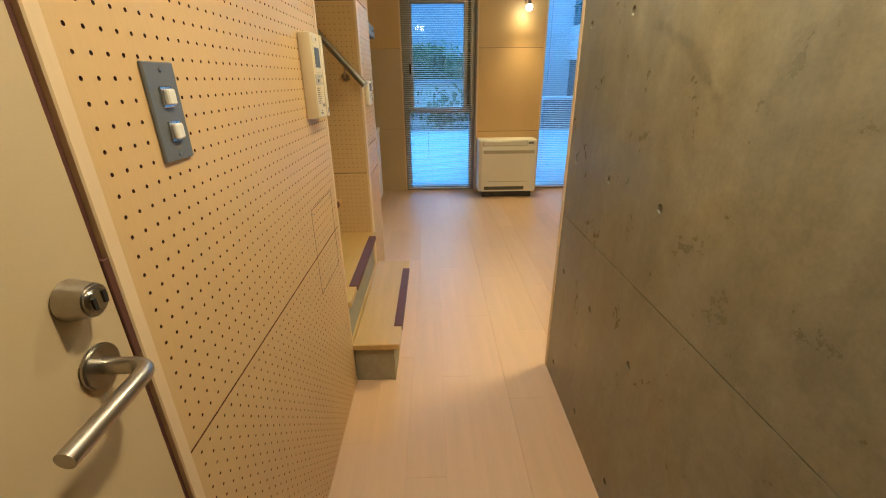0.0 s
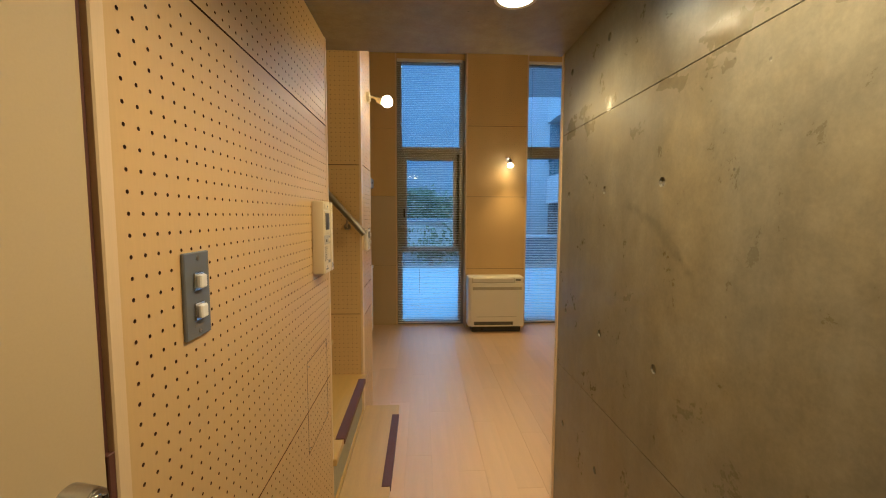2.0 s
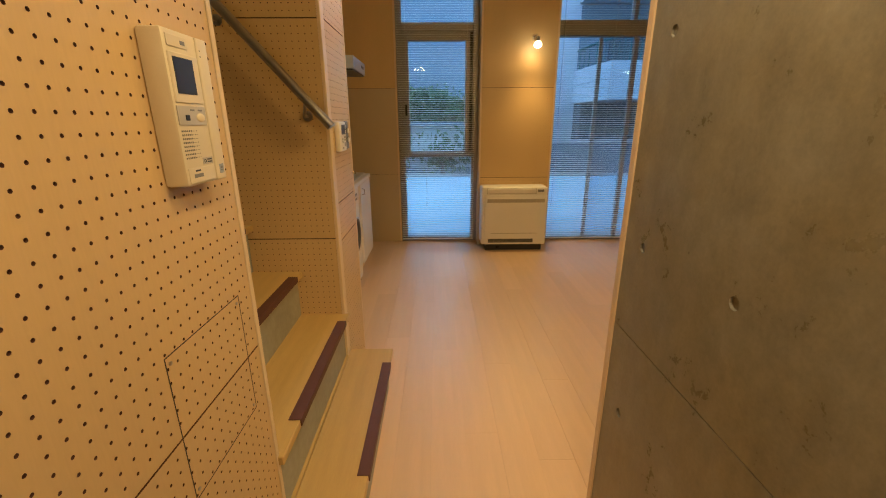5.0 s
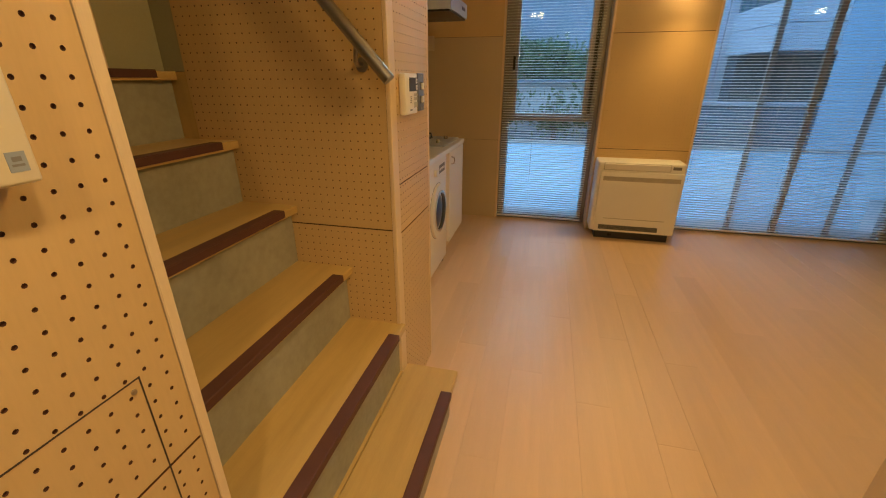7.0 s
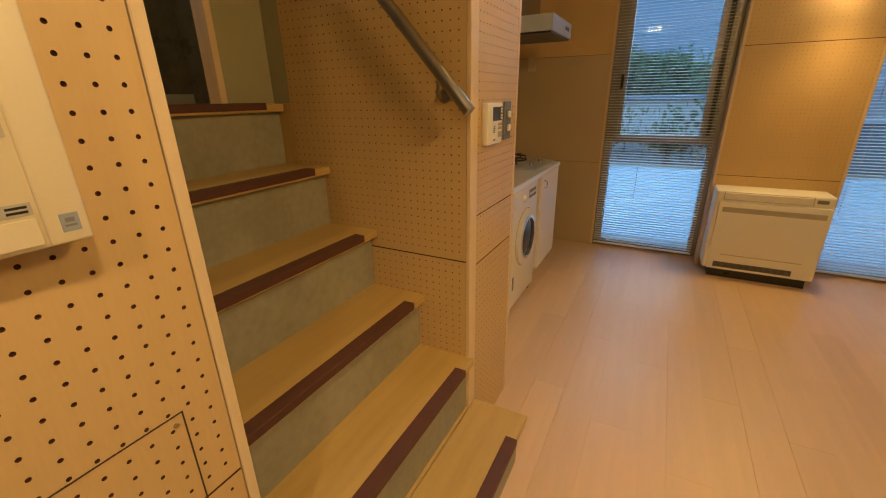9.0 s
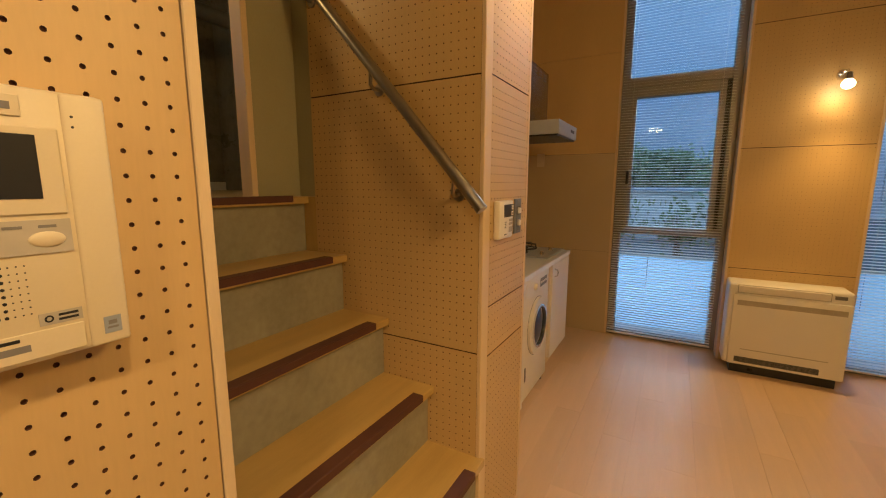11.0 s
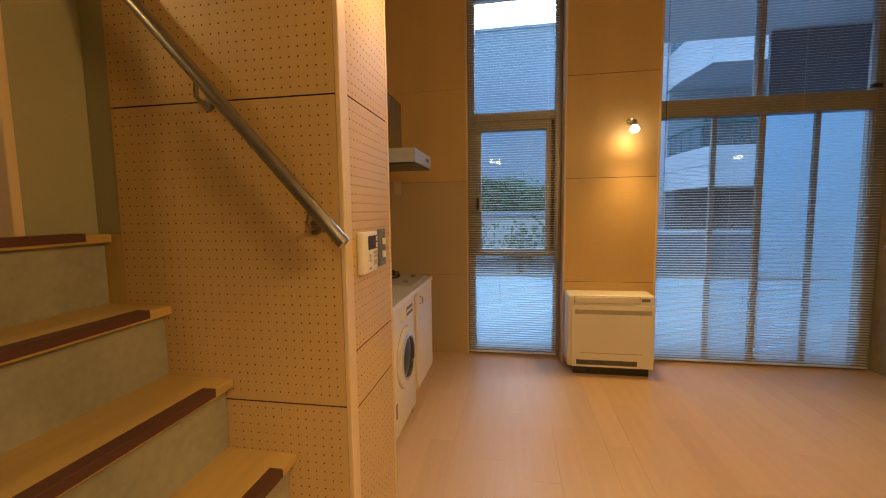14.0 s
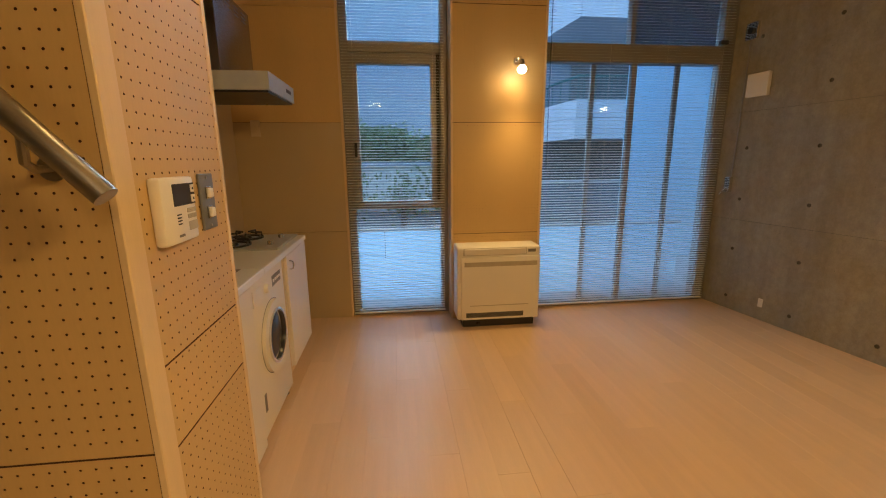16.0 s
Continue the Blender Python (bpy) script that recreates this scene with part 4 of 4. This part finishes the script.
part("flap_gap", box(AX0 + 0.05, AX1 - 0.115, AY0 + 0.014, AY0 + 0.02, 0.598, 0.655), BAND, ac)
part("receiver", box(AX1 - 0.10, AX1 - 0.04, AY0 + 0.012, AY0 + 0.02, 0.617, 0.640, 0.001), INK, ac)
part("intake_band", box(AX0 + 0.055, AX1 - 0.03, AY0 - 0.0015, AY0 + 0.001, 0.512, 0.548), BAND, ac, "grey intake strip")
part("panel_line", box(AX0 + 0.10, AX1 - 0.09, AY0 - 0.0012, AY0 + 0.001, 0.188, 0.194), BAND, ac)
grille = part("grille", box(AX0 + 0.07, AX1 - 0.13, AY0 - 0.001, AY0 + 0.001, 0.092, 0.132), BLACK, ac)
for k in range(5):
    part("louvre", box(AX0 + 0.07, AX1 - 0.13, AY0 - 0.004, AY0 - 0.001, 0.095 + 0.0075 * k, 0.098 + 0.0075 * k), INK, grille)
part("plinth", box(AX0 + 0.05, AX1 - 0.03, AY0 + 0.04, AY1, 0.0, 0.068), BLACK, ac, "black plinth")

# ---- kitchen ----
KF, KEND = -0.432, 4.598
ct = thing("worktop", (-0.73, 3.75, 0.81), "white kitchen worktop with an inset sink", "worktop")
tb = box(KW + 0.002, KF + 0.006, 3.70, KEND, 0.805, 0.838, 0.004)
box(KW + 0.002, -0.93, 2.888, 3.70, 0.805, 0.838, bm=tb)
box(-0.53, KF + 0.006, 2.888, 3.70, 0.805, 0.838, 0.004, bm=tb)
box(-0.93, -0.53, 2.888, 3.05, 0.805, 0.838, bm=tb)
part("top", tb, COUNTER, ct)
basin = box(-0.93, -0.53, 3.05, 3.70, 0.66, 0.664)
for x0, x1, y0, y1 in ((-0.932, -0.928, 3.05, 3.70), (-0.532, -0.528, 3.05, 3.70), (-0.93, -0.53, 3.048, 3.052), (-0.93, -0.53, 3.698, 3.702)):
    box(x0, x1, y0, y1, 0.66, 0.836, bm=basin)
part("basin", basin, STEEL, ct, "steel sink basin")

hb = thing("gas_hob", (-0.73, 4.35, 0.838), "stainless steel gas hob with black burner grates", "hob")
part("tray", box(-0.97, -0.47, 4.10, 4.575, 0.838, 0.850, 0.004), HOBM, hb, "dull steel tray")
for bx_, by_ in ((-0.76, 4.22), (-0.76, 4.45)):
    part("burner", rod((bx_, by_, 0.850), (bx_, by_, 0.868), 0.035, 20, 0.03, bevel=0.002), BLACK, hb, smooth=True)
    g = ring((bx_, by_, 0.850), (0, 0, 1), 0.082, 0.105, 0.010, 28)
    for k in range(5):
        a = 2 * math.pi * k / 5
        c, s = math.cos(a), math.sin(a)
        tube([(bx_ + 0.10 * c, by_ + 0.10 * s, 0.853), (bx_ + 0.095 * c, by_ + 0.095 * s, 0.888), (bx_ + 0.03 * c, by_ + 0.03 * s, 0.888)], 0.006, 8, bm=g)
    part("grate", g, BLACK, hb, "black cast grate")
for by_ in (4.22, 4.45):
    part("knob", rod((-0.545, by_, 0.850), (-0.545, by_, 0.872), 0.018, 18, 0.015, bevel=0.002), CHROME, hb, smooth=True)


def knob(y, z, parent, x=KF):
    part("handle", tube([(x, y, z - 0.026), (x + 0.02, y, z - 0.02), (x + 0.024, y, z), (x + 0.02, y, z + 0.02), (x, y, z + 0.026)], 0.005, 8), CHROME, parent, "small chrome pull", smooth=True)


c1 = thing("base_cabinet", (-0.73, 4.36, 0), "white base cabinet with one door under the hob", "cabinet", "kitchen units")
part("body", box(KW + 0.002, KF - 0.022, 4.11, KEND - 0.006, 0.115, 0.803), CABINET, c1)
dd = part("door", box(KF - 0.021, KF - 0.002, 4.115, KEND - 0.006, 0.118, 0.798, 0.002), CABINET, c1)
knob(4.165, 0.735, dd, KF - 0.002)
part("kick", box(KW + 0.05, -0.50, 4.11, KEND - 0.01, 0, 0.115), TRIM, c1, "maple kick board")
c2 = thing("base_cabinet", (-0.73, 3.2, 0), "white base cabinet with a plain panel under the sink", "cabinet", "kitchen units")
bd = box(KW + 0.002, -0.54, 2.890, 3.525, 0.115, 0.65)
part("body", bd, CABINET, c2)
part("door", box(KF - 0.11, KF - 0.002, 2.892, 3.525, 0.022, 0.798, 0.002), CABINET, c2)
# toe-kick shadow put into this board's dark colour
part("kick", box(KW + 0.05, -0.50, 2.89, 3.525, 0, 0.115), DARK, c2)
part("filler_panel", box(KW + 0.002, KF - 0.025, 4.062, 4.106, 0, 0.803), TRIM, c1, "maple filler strip")

wm = thing("washing_machine", (-0.73, 3.79, 0), "white front-loading washing machine under the worktop", "washing machine")
WX = KF - 0.012
WY0, WY1 = 3.535, 4.055
part("body", box(-0.98, WX, WY0, WY1, 0.035, 0.795, 0.008, seg=2), WHITE, wm, smooth=True)
cy, cz = 3.80, 0.46
dr = part("door", ring((WX - 0.002, cy, cz), (1, 0, 0), 0.135, 0.185, 0.020, 40), WHITE, wm, "round white porthole door", smooth=True)
part("trim_ring", ring((WX, cy, cz), (1, 0, 0), 0.128, 0.140, 0.026, 40), CHROME, dr, smooth=True)
part("porthole", ball((WX - 0.01, cy, cz), 0.132, squash=(0.22, 1, 1), n=32), BLACK, dr, "dark glass bowl", smooth=True)
part("door_gap", ring((WX, cy, cz), (1, 0, 0), 0.187, 0.190, 0.001, 40), INK, wm)
part("drawer", box(WX, WX + 0.006, WY0 + 0.02, WY0 + 0.16, 0.685, 0.765, 0.002), WHITE, wm)
part("dial", rod((WX, 3.74, 0.725), (WX + 0.02, 3.74, 0.725), 0.024, 24, 0.02, bevel=0.002), WHITE, wm, smooth=True)
part("panel_print", box(WX, WX + 0.001, 3.85, 4.0, 0.70, 0.755), INK, wm)
for k in range(4):
    part("button", box(WX, WX + 0.004, 3.86 + 0.034 * k, 3.88 + 0.034 * k, 0.72, 0.735, 0.001), WHITE, wm)
part("filter_flap", box(WX, WX + 0.003, 3.575, 3.60, 0.16, 0.25, 0.001), INK, wm)
# board coloured dark to give the shadow line under the machine
part("foot_board", box(-0.98, WX - 0.05, WY0, WY1, 0.0, 0.034), DARK, wm)
for yy in (WY0 + 0.05, WY1 - 0.05):
    part("foot", rod((WX - 0.03, yy, 0), (WX - 0.03, yy, 0.038), 0.018, 12, 0.014), BLACK, wm, "short black foot", smooth=True)

uc = thing("wall_cabinet", (-0.73, 3.1, 1.34), "white wall cabinet above the sink", "cabinet")
part("body", box(KW + 0.002, -0.45, 2.888, 3.32, 1.34, 2.1), CABINET, uc)
part("door", box(-0.449, -0.43, 2.89, 3.32, 1.34, 2.1, 0.002), CABINET, uc)

hd2 = thing("range_hood", (-0.7, 4.25, 1.67), "dark stainless range hood with a flat canopy above the hob", "range hood")
HY0, HY1 = 3.97, 4.475
cb = prism([(KW + 0.002, HY0), (-0.40, HY0), (-0.40, HY1), (KW + 0.002, HY1)], 1.672, 1.76)
part("canopy", cb, HOBM, hd2, "brushed steel canopy")
part("underside", box(KW + 0.01, -0.41, HY0 + 0.01, HY1 - 0.01, 1.662, 1.672), BLACK, hd2)
up = part("chimney", box(KW + 0.002, -0.62, HY0 + 0.004, HY1 - 0.004, 1.76, 2.16, 0.002), HOODM, hd2, "dark mirror-like steel housing")
for i in range(4):
    for j in range(3):
        part("vent_slot", box(-0.62, -0.6188, 4.02 + 0.11 * i, 4.08 + 0.11 * i, 2.09 + 0.02 * j, 2.096 + 0.02 * j), INK, up)
part("controls", box(-0.4, -0.398, 4.30, 4.40, 1.71, 1.73), BLACK, hd2)
ob = thing("wall_socket", (-0.85, BACK, 1.52), "small pale wall socket under the range hood", "socket")
part("plate", box(-0.90, -0.83, BACK - 0.008, BACK, 1.52, 1.64, 0.002), IVORY, ob)
part("face", box(-0.885, -0.845, BACK - 0.011, BACK - 0.008, 1.55, 1.61, 0.001), IVORY, ob)
sh = thing("ledge", (KW, 4.9, 1.98), "narrow white ledge on the kitchen wall", "ledge")
part("board", box(KW, KW + 0.06, 4.49, BACK - 0.001, 1.93, 1.955, 0.002), TRIM, sh)


# ---- side wall things ----
def on_east(name, y, z, w_, h_, d_, mat, parent, bevel=0.002, off=0.0):
    bm = box(-d_, 0, -w_ / 2, w_ / 2, -h_ / 2, h_ / 2, bevel)
    c = east(y, z, off)
    bmesh.ops.transform(bm, matrix=Matrix.Translation(c) @ Matrix.Rotation(math.atan(SL), 4, "Z"), verts=bm.verts)
    return part(name, bm, mat, parent)


bx1 = thing("blank_cover_box", tuple(east(4.94, 1.81)), "square pale cover box on the concrete wall", "box")
on_east("cover", 4.94, 1.90, 0.18, 0.18, 0.035, WHITE, bx1, 0.004)
wo = thing("window_operator", tuple(east(5.07, 1.1)), "chrome chain winder with a conduit for the high window", "window winder")
on_east("crank_box", 5.085, 1.10, 0.05, 0.13, 0.035, CHROME, wo)
part("crank", tube([east(5.085, 1.07, 0.034), east(5.10, 1.04, 0.06), east(5.11, 1.01, 0.07)], 0.006, 8), CHROME, wo, smooth=True)
part("conduit", tube([east(5.07, 1.16, 0.012), east(5.065, 1.7, 0.012), east(5.06, 2.25, 0.012)], 0.005, 8), ALU, wo, smooth=True)
on_east("pulley_plate", 5.06, 2.33, 0.10, 0.13, 0.02, CHROME, wo)
part("pulley", rod(east(5.06, 2.33, 0.02), east(5.06, 2.33, 0.035), 0.025, 18), BLACK, wo, smooth=True)
so = thing("wall_outlet", tuple(east(4.66, 0.12)), "small white low outlet on the concrete wall", "socket")
on_east("plate", 4.66, 0.148, 0.035, 0.07, 0.012, WHITE, so)

# ---- floor ----
fl = thing("floor", (1.5, 2.0, 0), "pale maple plank floor with a soft sheen", "floor", kind="structure")
ub = box(-1.05, 3.75, 1.6, 5.33, -0.06, -0.0025)
box(LX - 0.05, RX + 0.15, -1.3, 1.6, -0.06, -0.0025, bm=ub)
part("underlay", ub, JOINT, fl)
PW, PL = 0.1445, 1.21
meshes = {}


def plank(x0, x1, y0, y1):
    key = (round(x1 - x0, 3), round(y1 - y0, 3))
    if key not in meshes:
        bm = box(0, key[0] - 0.0004, 0, key[1] - 0.0004, -0.012, 0, 0.0003)
        me = bpy.data.meshes.new("plank")
        bm.to_mesh(me)
        bm.free()
        me.materials.append(FLOOR)
        meshes[key] = me
    p = new("plank", meshes[key])
    p.parent = fl
    p.location = Vector((x0, y0, 0)) - ORG[fl]


for i in range(-8, 26):
    x0 = 0.0225 + PW * i
    if x0 > 3.75:
        break
    first = -1.3 if x0 < RX + 0.1 else 1.6
    start = (i * 0.437) % 1.0 * PL
    cuts = [first] + [c for c in (-1.3 + start + PL * k for k in range(8)) if first + 0.05 < c < 5.28] + [5.33]
    for c0, c1 in zip(cuts, cuts[1:]):
        plank(x0, x0 + PW, c0, c1)
